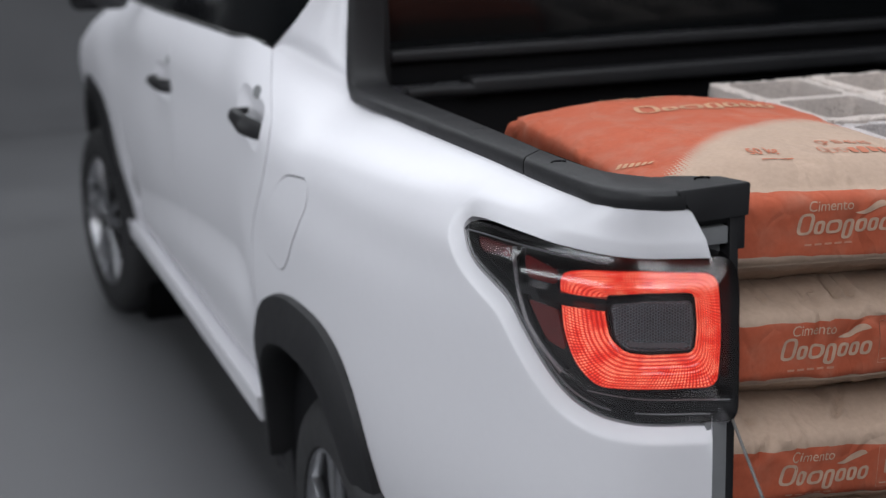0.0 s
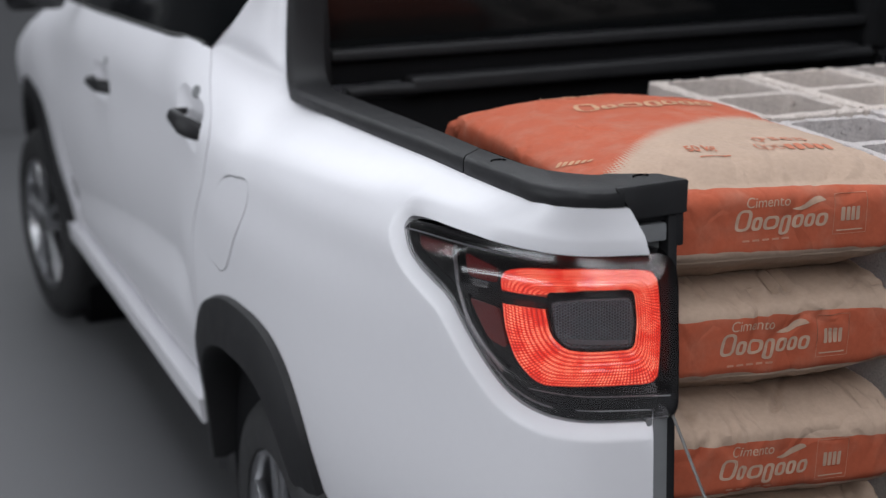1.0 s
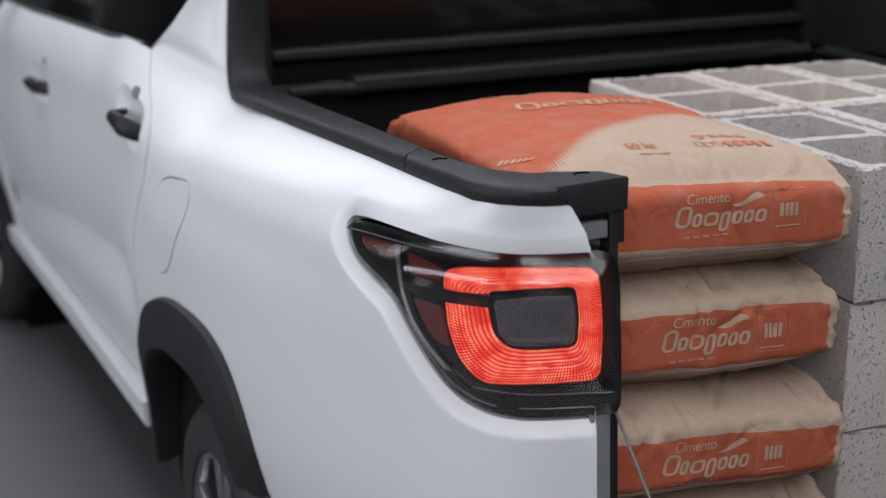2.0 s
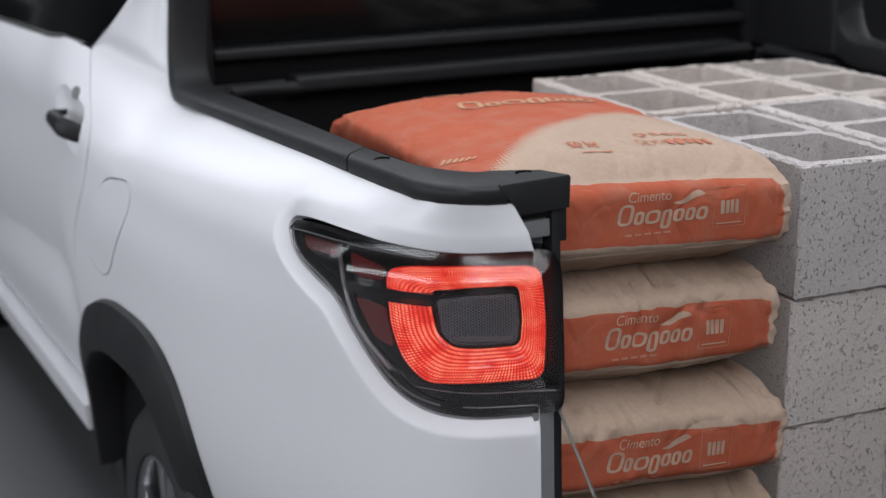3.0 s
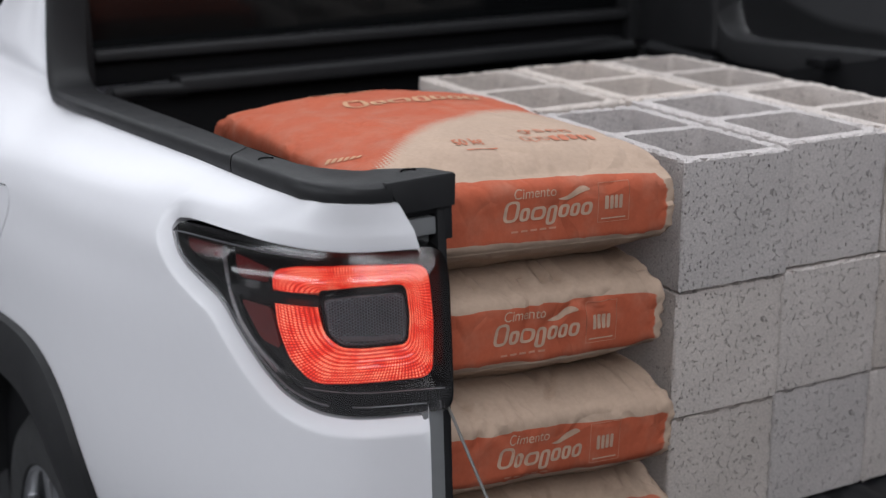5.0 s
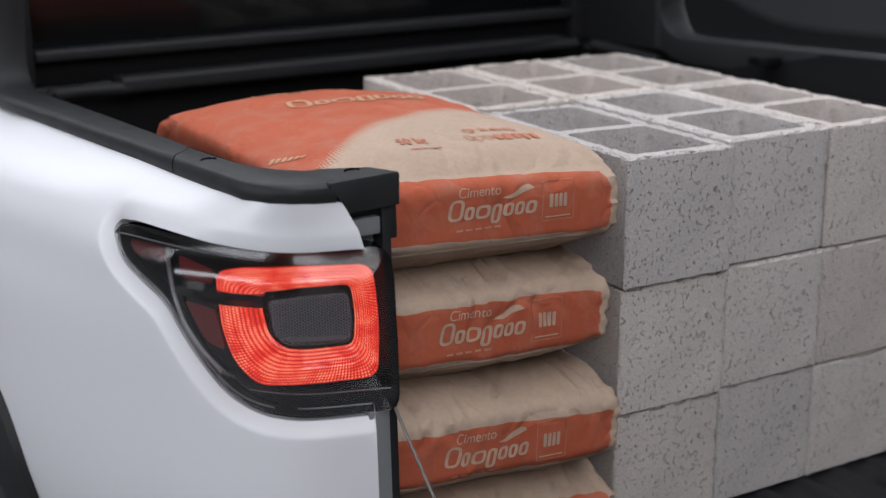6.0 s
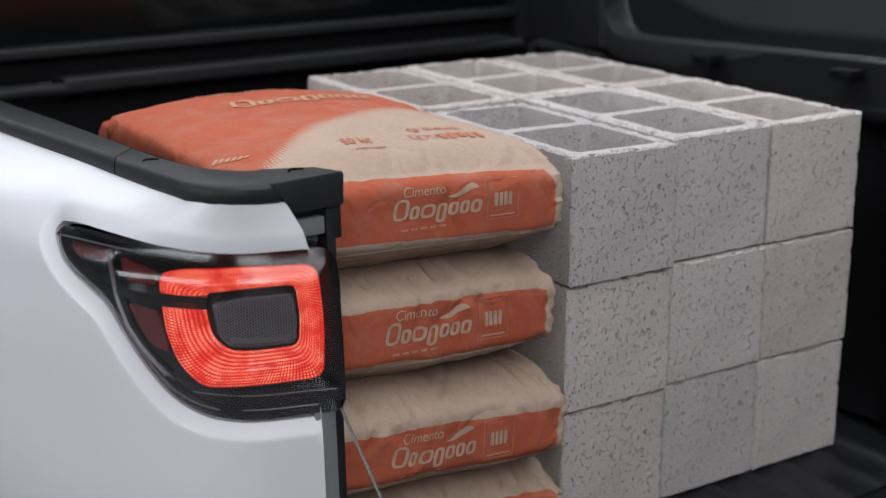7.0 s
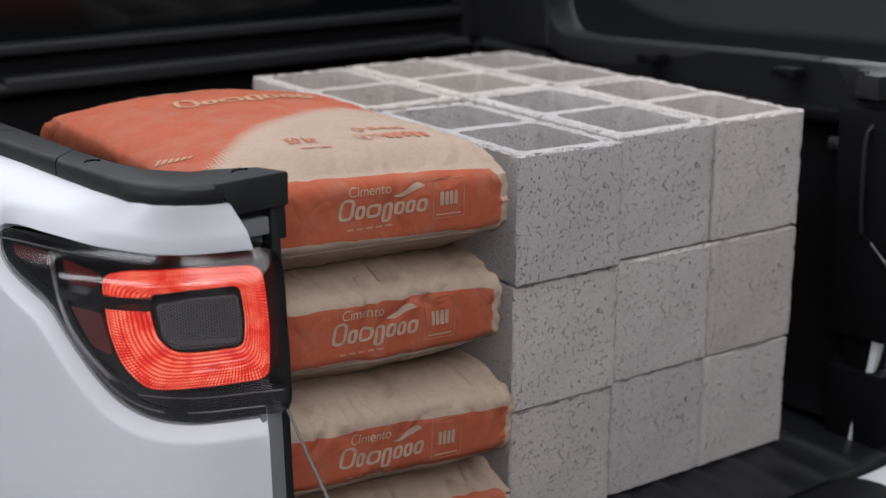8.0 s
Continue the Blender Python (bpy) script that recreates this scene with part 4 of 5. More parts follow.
def concrete_material():
    """Pressed concrete: fine sandy grain, scattered dark pits and grit, faint vertical streaks."""
    m = material("grey_concrete", (.515, .468, .448), .95, vary=.10, scale=13, bump=.55, bump_scale=420, spec=.15)
    nt = m.node_tree
    bsdf = nt.nodes["Principled BSDF"]
    tc = nt.nodes["Texture Coordinate"]

    def node(kind, **inputs):
        n = nt.nodes.new(kind)
        for k, v in inputs.items():
            n.inputs[k].default_value = v
        return n

    def ranged(src, a, b, c, d):
        n = nt.nodes.new("ShaderNodeMapRange")
        for k, v in zip((1, 2, 3, 4), (a, b, c, d)):
            n.inputs[k].default_value = v
        nt.links.new(src, n.inputs[0])
        return n.outputs[0]

    def times(a, b):
        n = nt.nodes.new("ShaderNodeMath")
        n.operation = "MULTIPLY"
        nt.links.new(a, n.inputs[0])
        nt.links.new(b, n.inputs[1])
        return n.outputs[0]
    grit = node("ShaderNodeTexNoise", Scale=330.0, Detail=4.0)
    pits = node("ShaderNodeTexVoronoi", Scale=270.0)
    where = node("ShaderNodeTexNoise", Scale=75.0, Detail=2.0)
    stains = node("ShaderNodeTexNoise", Scale=5.0, Detail=4.0)
    tall = nt.nodes.new("ShaderNodeMapping")
    tall.inputs["Scale"].default_value = (1, 1, .55)
    nt.links.new(tc.outputs["Object"], tall.inputs["Vector"])
    for n in (grit, pits, where, stains):
        nt.links.new(tall.outputs[0] if n is pits else tc.outputs["Object"], n.inputs["Vector"])
    hole = ranged(pits.outputs["Distance"], .12, .32, 1, 0)
    pick = ranged(where.outputs[0], .47, .56, 0, 1)
    pit = times(hole, pick)
    # grit tone, and the shade inside the pits put into the colour
    shade = times(ranged(grit.outputs[0], .32, .68, .77, 1.18), ranged(pit, 0, 1, 1, .78))
    shade = times(shade, ranged(stains.outputs[0], .3, .7, .92, 1.07))
    info = nt.nodes.new("ShaderNodeObjectInfo")
    shade = times(shade, ranged(info.outputs["Random"], 0, 1, .91, 1.08))
    old = bsdf.inputs["Base Color"].links[0].from_socket
    sc = nt.nodes.new("ShaderNodeVectorMath")
    sc.operation = "SCALE"
    nt.links.new(old, sc.inputs[0])
    nt.links.new(shade, sc.inputs["Scale"])
    tint = nt.nodes.new("ShaderNodeMix")
    tint.data_type = "RGBA"
    tint.inputs[6].default_value, tint.inputs[7].default_value = (.98, 1.0, 1.03, 1), (1.04, 1.0, .94, 1)
    hue = nt.nodes.new("ShaderNodeMath")
    hue.operation = "FRACT"
    spread = nt.nodes.new("ShaderNodeMath")
    spread.operation = "MULTIPLY"
    spread.inputs[1].default_value = 7.3
    nt.links.new(info.outputs["Random"], spread.inputs[0])
    nt.links.new(spread.outputs[0], hue.inputs[0])
    nt.links.new(hue.outputs[0], tint.inputs[0])
    toned = nt.nodes.new("ShaderNodeVectorMath")
    toned.operation = "MULTIPLY"
    nt.links.new(sc.outputs[0], toned.inputs[0])
    nt.links.new(tint.outputs[2], toned.inputs[1])
    nt.links.new(toned.outputs[0], bsdf.inputs["Base Color"])
    dent = nt.nodes.new("ShaderNodeBump")
    dent.inputs["Strength"].default_value, dent.inputs["Distance"].default_value = 1.0, .005
    dent.invert = True
    nt.links.new(pit, dent.inputs["Height"])
    nt.links.new(nt.nodes["Bump"].outputs[0], dent.inputs["Normal"])
    nt.links.new(dent.outputs[0], bsdf.inputs["Normal"])
    return m


M_CONCRETE = concrete_material()
BW, BL, BH = .1920, .390, .1886


def block_mesh(seed, worn=0.0):
    outer = rounded([(0, 0), (BW, 0), (BW, BL), (0, BL)], .006, .004)
    cells = [rounded([(.022, y0), (BW - .022, y0), (BW - .022, y1), (.022, y1)], .007, .016) for y0, y1 in ((.022, .184), (.206, .368))]
    v, f = filled(outer, cells, .02)
    bm = bmesh.new()
    layers = []
    off = Vector((seed * 3.1, seed * 1.7, 0))
    heights = [0, .0025] + [.008 * k for k in range(1, 23)] + [BH - .0025, BH]
    where = [tuple(p) for p in v]
    for z in heights:
        ring = []
        shrink = .0020 if z in (0, BH) else 0
        for x, y in where:
            n = noise.noise_vector(Vector((x, y, z)) * 90 + off) * .0007 + noise.noise_vector(Vector((x, y, z)) * 14 + off) * .00015
            cx, cy = x - BW / 2, y - BL / 2
            edge = max(abs(cx) / (BW / 2), abs(cy) / (BL / 2))
            k = 1 - shrink / .09 if edge > .97 and shrink else 1
            chip = 0
            if z in (0, BH) and edge > .97 and noise.noise(Vector((x * 48, y * 48, z * 10)) + off) > .10:
                chip = .0046
            if abs(cx) > BW / 2 - .004 and abs(cy) > BL / 2 - .004:
                # crumbled upright edge
                chip += max(0, noise.noise(Vector((x * 9, y * 9, z * 75)) + off)) * .0026 + .0005
                ring.append(Vector((BW / 2 + cx - math.copysign(chip, cx), BL / 2 + cy - math.copysign(chip, cy), z)) + n)
                continue
            if z > .1:
                n = n + noise.noise_vector(Vector((x, y, z)) * 210 + off) * (.0013 if z > .18 else 0)
            ring.append(Vector((BW / 2 + cx * (k - chip / .1), BL / 2 + cy * (1 - (1 - k) * .5 - chip / .2), z - chip * (1 if z else -1))) + n * .9)
        layers.append(ring)
    top = [bm.verts.new(p) for p in layers[-1]]
    low = [bm.verts.new(p) for p in layers[0]]
    for q in f:
        bm.faces.new([top[k] for k in q])
        bm.faces.new([low[k] for k in q][::-1])
    ids = {w: k for k, w in enumerate(top)}
    edges = [(ids[e.verts[0]], ids[e.verts[1]]) for e in bm.edges if e.is_boundary and e.verts[0] in ids]
    inner = {}
    for a, b in edges:
        for k in (a, b):
            if k not in inner:
                inner[k] = [low[k]] + [bm.verts.new(layers[n][k]) for n in range(1, len(layers) - 1)] + [top[k]]
    for a, b in edges:
        for n in range(len(layers) - 1):
            bm.faces.new((inner[a][n], inner[b][n], inner[b][n + 1], inner[a][n + 1]))
    bmesh.ops.delete(bm, geom=[w for w in bm.verts if not w.link_faces], context="VERTS")
    for w in bm.verts:
        w.co.z *= 1 - worn * w.co.x / BW
    bmesh.ops.recalc_face_normals(bm, faces=bm.faces[:])
    me = bpy.data.meshes.new("concrete_block")
    bm.to_mesh(me)
    bm.free()
    me.polygons.foreach_set("use_smooth", [True] * len(me.polygons))
    me.set_sharp_from_angle(angle=radians(28))
    me.materials.append(M_CONCRETE)
    return me


BLOCKS = [block_mesh(k) for k in range(5)] + [block_mesh(7, .016)]
# levels of the bed joints of each column, from the bed up, and how far each front block stands out
JOINTS = [(-.002, .189, .3815, .5722), (0, .1920, .3825, .5735), (0, .1905, .3815, .5725)]
PROUD = [(.008, .011, .018), (.004, .007, .001), (.003, .003, .001)]
rng = random.Random(5)
for row in range(2):
    for layer in range(3):
        for col in range(3):
            jx, jy, jr = rng.uniform(-.0015, .0015), rng.uniform(-.003, .003), rng.uniform(-.3, .3)
            z0, z1 = JOINTS[col][layer:layer + 2]
            y = row * .394 + jy if row else -PROUD[col][layer]
            m = BED @ pose(col * .1953 + jx, y, z0, 0, 0, jr) @ Matrix.Diagonal((1, 1, (z1 - z0 - .0028) / BH, 1))
            ob = new("concrete_block", BLOCKS[5 if (row, layer, col) == (0, 2, 0) else (row + layer * 2 + col * 3) % 5])
            ob.matrix_world = m
            tagged(ob, "grey hollow concrete block stacked on the truck bed", "concrete block", "concrete blocks on the bed")

# ---------------------------------------------------------------- cargo: cement sacks
SW, SL, SH = .447, .60, .154


def sack_material():
    m = material("printed_kraft_paper", (.405, .295, .225), .8, vary=.10, scale=14, bump=.22, bump_scale=160, spec=.25)
    nt = m.node_tree
    bsdf = nt.nodes["Principled BSDF"]
    uv = nt.nodes.new("ShaderNodeUVMap")
    uv.uv_map = "print"
    sep = nt.nodes.new("ShaderNodeSeparateXYZ")
    nt.links.new(uv.outputs[0], sep.inputs[0])
    # sharp creases of crumpled paper, in patches
    tco = nt.nodes["Texture Coordinate"].outputs["Object"]
    warp = nt.nodes.new("ShaderNodeTexNoise")
    warp.inputs["Scale"].default_value, warp.inputs["Detail"].default_value = 9, 2
    nt.links.new(tco, warp.inputs["Vector"])
    amount = nt.nodes.new("ShaderNodeVectorMath")
    amount.operation = "MULTIPLY_ADD"
    amount.inputs[1].default_value = (.09, .09, .09)
    nt.links.new(warp.outputs["Color"], amount.inputs[0])
    nt.links.new(tco, amount.inputs[2])
    stretch = nt.nodes.new("ShaderNodeMapping")
    stretch.inputs["Scale"].default_value = (1.0, .55, .8)
    stretch.inputs["Rotation"].default_value = (.5, .2, .45)
    nt.links.new(amount.outputs[0], stretch.inputs["Vector"])
    last = nt.nodes["Bump"].outputs[0]
    for size, deep, wide, lo in ((10, .0080, .13, .43), (25, .0024, .13, .46)):
        facets = nt.nodes.new("ShaderNodeTexVoronoi")
        facets.feature = "DISTANCE_TO_EDGE"
        facets.inputs["Scale"].default_value = size
        nt.links.new(stretch.outputs[0], facets.inputs["Vector"])
        line = nt.nodes.new("ShaderNodeMapRange")
        line.inputs[1].default_value, line.inputs[2].default_value = 0, wide
        line.inputs[3].default_value, line.inputs[4].default_value = -1, 0
        nt.links.new(facets.outputs["Distance"], line.inputs[0])
        patch = nt.nodes.new("ShaderNodeTexNoise")
        patch.inputs["Scale"].default_value = size * .6
        nt.links.new(tco, patch.inputs["Vector"])
        gate_r = nt.nodes.new("ShaderNodeMapRange")
        gate_r.inputs[1].default_value, gate_r.inputs[2].default_value = lo, lo + .16
        nt.links.new(patch.outputs[0], gate_r.inputs[0])
        both = nt.nodes.new("ShaderNodeMath")
        both.operation = "MULTIPLY"
        nt.links.new(line.outputs[0], both.inputs[0])
        nt.links.new(gate_r.outputs[0], both.inputs[1])
        wrinkle = nt.nodes.new("ShaderNodeBump")
        wrinkle.inputs["Strength"].default_value, wrinkle.inputs["Distance"].default_value = .42, deep
        nt.links.new(both.outputs[0], wrinkle.inputs["Height"])
        nt.links.new(last, wrinkle.inputs["Normal"])
        last = wrinkle.outputs[0]
    nt.links.new(last, bsdf.inputs["Normal"])
    kraft = bsdf.inputs["Base Color"].links[0].from_socket
    sc = nt.nodes.new("ShaderNodeVectorMath")
    sc.operation = "MULTIPLY"
    sc.inputs[1].default_value = (.98, .285, .175)
    nt.links.new(kraft, sc.inputs[0])
    # U: 0 none, 1 print, with a soft screened edge
    dots = nt.nodes.new("ShaderNodeTexVoronoi")
    dots.inputs["Scale"].default_value = 190
    dots.inputs["Randomness"].default_value = 0
    tc = nt.nodes["Texture Coordinate"]
    flatten = nt.nodes.new("ShaderNodeVectorMath")
    flatten.operation = "MULTIPLY"
    flatten.inputs[1].default_value = (1, 1, 0)
    nt.links.new(tc.outputs["Object"], flatten.inputs[0])
    nt.links.new(flatten.outputs[0], dots.inputs["Vector"])
    add = nt.nodes.new("ShaderNodeMath")
    add.operation = "SUBTRACT"
    nt.links.new(sep.outputs[0], add.inputs[0])
    mult = nt.nodes.new("ShaderNodeMath")
    mult.operation = "MULTIPLY"
    screen = nt.nodes.new("ShaderNodeMath")
    screen.operation = "MULTIPLY"
    screen.inputs[1].default_value = .42
    nt.links.new(sep.outputs[1], screen.inputs[0])
    nt.links.new(screen.outputs[0], mult.inputs[1])
    nt.links.new(dots.outputs["Distance"], mult.inputs[0])
    nt.links.new(mult.outputs[0], add.inputs[1])
    edge = nt.nodes.new("ShaderNodeMapRange")
    edge.inputs[1].default_value, edge.inputs[2].default_value = .40, .44
    nt.links.new(add.outputs[0], edge.inputs[0])
    worn = nt.nodes.new("ShaderNodeTexNoise")
    worn.inputs["Scale"].default_value = 26
    worn.inputs["Detail"].default_value = 8
    nt.links.new(tc.outputs["Object"], worn.inputs["Vector"])
    wr = nt.nodes.new("ShaderNodeMapRange")
    wr.inputs[1].default_value, wr.inputs[2].default_value = .25, .55
    wr.inputs[3].default_value, wr.inputs[4].default_value = .78, .97
    nt.links.new(worn.outputs[0], wr.inputs[0])
    fac = nt.nodes.new("ShaderNodeMath")
    fac.operation = "MULTIPLY"
    nt.links.new(edge.outputs[0], fac.inputs[0])
    nt.links.new(wr.outputs[0], fac.inputs[1])
    mix = nt.nodes.new("ShaderNodeMix")
    mix.data_type = "RGBA"
    nt.links.new(fac.outputs[0], mix.inputs[0])
    nt.links.new(kraft, mix.inputs[6])
    nt.links.new(sc.outputs[0], mix.inputs[7])
    nt.links.new(mix.outputs[2], bsdf.inputs["Base Color"])
    return m


M_SACK = sack_material()
M_PRINT_PALE = material("pale_print", (.43, .285, .205), .8, vary=.16, scale=60)
M_PRINT_FAINT = material("faint_print", (.44, .20, .13), .8, vary=.16, scale=60)
M_KRAFT = material("kraft_paper_fold", (.34, .245, .185), .8, vary=.16, scale=40)
M_PRINT_TOP = material("faded_yellowish_print", (.46, .255, .145), .8, vary=.2, scale=60)
M_PRINT_RED = material("red_print", (.43, .145, .08), .8, vary=.1, scale=60)


def step(a, b, x):
    t = min(1, max(0, (x - a) / (b - a)))
    return t * t * (3 - 2 * t)


def sack_mesh(seed, bulge, band, taper):
    """A filled paper sack, centred, its printed end at -y; z from 0."""
    bm = bmesh.new()
    uvl = bm.loops.layers.uv.new("print")
    off = Vector((seed * 5.3, 0, seed * 2.1))
    nx, ny, nz = 84, 100, 26
    rng = random.Random(seed * 17)
    creases = []
    for _ in range(11):
        x0, y0 = rng.uniform(-.95, .95) * SW / 2, rng.choice((-1, -1, -1, 1)) * SL / 2
        a = rng.uniform(-.9, .9)
        l = rng.uniform(.06, .21)
        creases.append((Vector((x0, y0)), Vector((x0 + l * math.sin(a), y0 - math.copysign(l * math.cos(a), y0))), rng.uniform(.004, .008) * (.35 if bulge > .015 else 1), rng.uniform(.004, .007)))
    for _ in range(10):
        x0, y0 = rng.choice((-1, 1)) * SW / 2, rng.uniform(-1, 1) * SL / 2
        l = rng.uniform(.03, .10)
        a = rng.uniform(-.9, .9)
        creases.append((Vector((x0, y0)), Vector((x0 - math.copysign(l * math.cos(a), x0), y0 + l * math.sin(a))), rng.uniform(.002, .0045), rng.uniform(.004, .008)))
    # creases that run down over the printed end
    dents = []
    for _ in range(9):
        x0 = rng.uniform(-.9, .9) * SW / 2
        a = rng.uniform(-1.0, 1.0)
        l = rng.uniform(.04, .10)
        dents.append((Vector((x0, SH * .42)), Vector((x0 + l * math.sin(a), SH * .42 - l * math.cos(a))), rng.uniform(.0025, .006) * (.4 if bulge > .015 else 1), rng.uniform(.005, .008)))
    cache = {}

    def vert(i, j, k):
        key = (i, j, k)
        if key not in cache:
            u, v, w = 2 * i / nx - 1, 2 * j / ny - 1, 2 * k / nz - 1
            n = 8
            fu = (abs(u)**16 + abs(w)**16)**(-1 / 16) * max(abs(u), abs(w)) if u or w else 1
            fv = (abs(v)**n + abs(w)**n)**(-1 / n) * max(abs(v), abs(w)) if v or w else 1
            fh = (abs(u)**24 + abs(v)**24)**(-1 / 24) * max(abs(u), abs(v)) if u or v else 1
            x, y, z = u * fu * fh * SW / 2, v * fv * fh * SL / 2, w * min(fu, fv) * SH / 2
            if w > 0:
                z += bulge * (1 - u * u) * (1 - v**4) * w
            else:
                z += .008 * (1 - (1 - u * u) * (1 - v**4)) * -w
            z *= 1 - .05 * step(.6, 1, abs(u)) - (taper if w > 0 else .24) * step(.66, 1.02, abs(v))**1.3
            # the end folds back under the print
            y += .024 * step(.34, 1.0, -w) * step(.55, 1.0, -v)
            p = Vector((x, y, z))
            nv = noise.noise_vector(p * 8 + off) * .0048 + noise.noise_vector(p * 30 + off) * .0009
            # folds that run in from the ends
            fold = max(0, noise.noise(Vector((x * 26, y * 4, z * 7)) + off)) * .0022 * step(.55, .98, abs(v))
            side = max(0, noise.noise(Vector((x * 5, y * 22, z * 12)) + off)) * .004 * step(.6, .98, abs(u))
            if w > -.2:
                flat = Vector((x, y))
                for a, b, deep, wide in creases:
                    d = b - a
                    s = max(0, min(1, (flat - a).dot(d) / d.length_squared))
                    r = (flat - a - d * s).length / wide
                    if r < 3:
                        nv.z -= deep * (1 - s) * (math.exp(-r * r) - .5 * math.exp(-(r - 1.6)**2)) * (step(-1, -.95, v) if w > .5 else .15)
            crease = 1 - min(1, abs(noise.noise(Vector((x * 9 + y * 5, y * 7, z * 3)) * 1.6 + off)) * 9)
            nv.z -= .0018 * max(0, crease) * (.3 + .7 * step(.3, .95, max(abs(u), abs(v))))
            p += nv - Vector((math.copysign(side, x), math.copysign(fold * .6, y), math.copysign(fold + side, z)))
            if v < -.9:
                for a, b, deep, wide in dents:
                    d = b - a
                    s = max(0, min(1, (Vector((x, z)) - a).dot(d) / d.length_squared))
                    r = (Vector((x, z)) - a - d * s).length / wide
                    if r < 3:
                        p.y += deep * (1 - .7 * s) * (math.exp(-r * r) - .6 * math.exp(-(r - 1.5)**2))
            # crumpled paper at the upright corners of the printed end
            rough = step(.80, .95, abs(u)) * step(.75, .97, -v)
            p += noise.noise_vector(Vector((p.x * 60, p.y * 60, p.z * 38)) + off) * .0045 * rough + noise.noise_vector(p * 130 + off) * .002 * rough
            pleat = 1 - min(1, abs(noise.noise(Vector((p.x * 16, p.y * 16, p.z * 70 + p.x * 30)) + off)) * 5)
            p -= Vector((math.copysign(.0032, x), -.003, 0)) * pleat * rough
            # pinched ears at the corners
            ear = step(.86, 1, abs(u)) * step(.90, 1, abs(v)) * step(1, .3, abs(w))
            p += Vector((math.copysign((.007 if v > 0 else .002) * ear, x), math.copysign(.005 * ear, y), 0))
            cache[key] = (bm.verts.new(p + Vector((0, 0, SH / 2))), u, v, w)
        return cache[key]

    def quad(*keys):
        vs = [vert(*k) for k in keys]
        face = bm.faces.new([q[0] for q in vs])
        for loop, (_, u, v, w) in zip(face.loops, vs):
            loop[uvl].uv = (ink(u, v, w), 1 if w > .9 and v > -.93 else 0)

    def ink(u, v, w):
        """How much print there is, with a smooth edge."""
        if v < -.999 or (v < -.9 and abs(w) < .85):
            lo, hi = (band[k] + (band[k + 1] - band[k]) * (u + 1) / 2 for k in (0, 2))
            inband = min(w - lo, hi - w, u + .90, .90 - u) * 4
            return .5 + max(-3, min(3, inband))
        if w > .6:
            # bare paper over the front part of the top, under a curved edge
            curve = v - float(np.interp(u, [-1, -.93, -.6, -.43, 0, .25, .5, .7, .85, 1], [-1, -.92, -.66, -.53, -.28, -.18, -.12, -.11, -.2, -.4]))
            return .5 + max(-.5, min(.5, curve * 1.7))
        if abs(u) > .9:
            return .5 + max(-.5, min(.5, (v + (.9 if u < 0 else .45)) * 2))
        return 0
    for i in range(nx):
        for j in range(ny):
            quad((i, j, nz), (i + 1, j, nz), (i + 1, j + 1, nz), (i, j + 1, nz))
            quad((i, j, 0), (i, j + 1, 0), (i + 1, j + 1, 0), (i + 1, j, 0))
        for k in range(nz):
            quad((i, 0, k), (i + 1, 0, k), (i + 1, 0, k + 1), (i, 0, k + 1))
            quad((i, ny, k), (i, ny, k + 1), (i + 1, ny, k + 1), (i + 1, ny, k))
    for j in range(ny):
        for k in range(nz):
            quad((0, j, k), (0, j, k + 1), (0, j + 1, k + 1), (0, j + 1, k))
            quad((nx, j, k), (nx, j + 1, k), (nx, j + 1, k + 1), (nx, j, k + 1))
    bmesh.ops.recalc_face_normals(bm, faces=bm.faces[:])
    return bm


def text_bm(word, size, spacing=1.0, shear=0.0, bold=0.0):
    """The word as flat triangles, centred on the origin in x and y."""
    cu = bpy.data.curves.new("lettering", "FONT")
    cu.body, cu.size, cu.align_x, cu.align_y, cu.space_character, cu.shear, cu.offset = word, size, "CENTER", "CENTER", spacing, shear, bold
    ob = bpy.data.objects.new("lettering", cu)
    me = bpy.data.meshes.new_from_object(ob)
    bm = bmesh.new()
    bm.from_mesh(me)
    bpy.data.objects.remove(ob)
    bpy.data.curves.remove(cu)
    bpy.data.meshes.remove(me)
    bmesh.ops.triangulate(bm, faces=bm.faces[:])
    return bm


def bars_bm(rects, lean=0.0):
    """Flat rounded slabs (x0, y0, x1, y1)."""
    bm = bmesh.new()
    for x0, y0, x1, y1 in rects:
        loop = rounded([(x0, y0), (x1, y0), (x1, y1), (x0, y1)], min(x1 - x0, y1 - y0) * .3, min(x1 - x0, y1 - y0) * .35)
        bm.faces.new([bm.verts.new((x, y, 0)) for x, y in loop])
    bmesh.ops.triangulate(bm, faces=bm.faces[:])
    for v in bm.verts:
        v.co.x += v.co.y * lean
    return bm


def swoosh_bm(length, height):
    """A flat leaf-shaped stroke that rises to the right."""
    bm = bmesh.new()
    up, low = [], []
    for k in range(13):
        s = k / 12
        x = -length / 2 + length * s
        c = height * (.9 * s - .35 * math.sin(s * 6.28) * .6)
        w = height * .78 * math.sin(math.pi * s)**.7 * (.35 + .65 * s) + .0003
        up.append(bm.verts.new((x, c - height / 2 + w, 0)))
        low.append(bm.verts.new((x, c - height / 2 - w * .5, 0)))
    for k in range(12):
        bm.faces.new((low[k], low[k + 1], up[k + 1], up[k]))
    bmesh.ops.triangulate(bm, faces=bm.faces[:])
    return bm


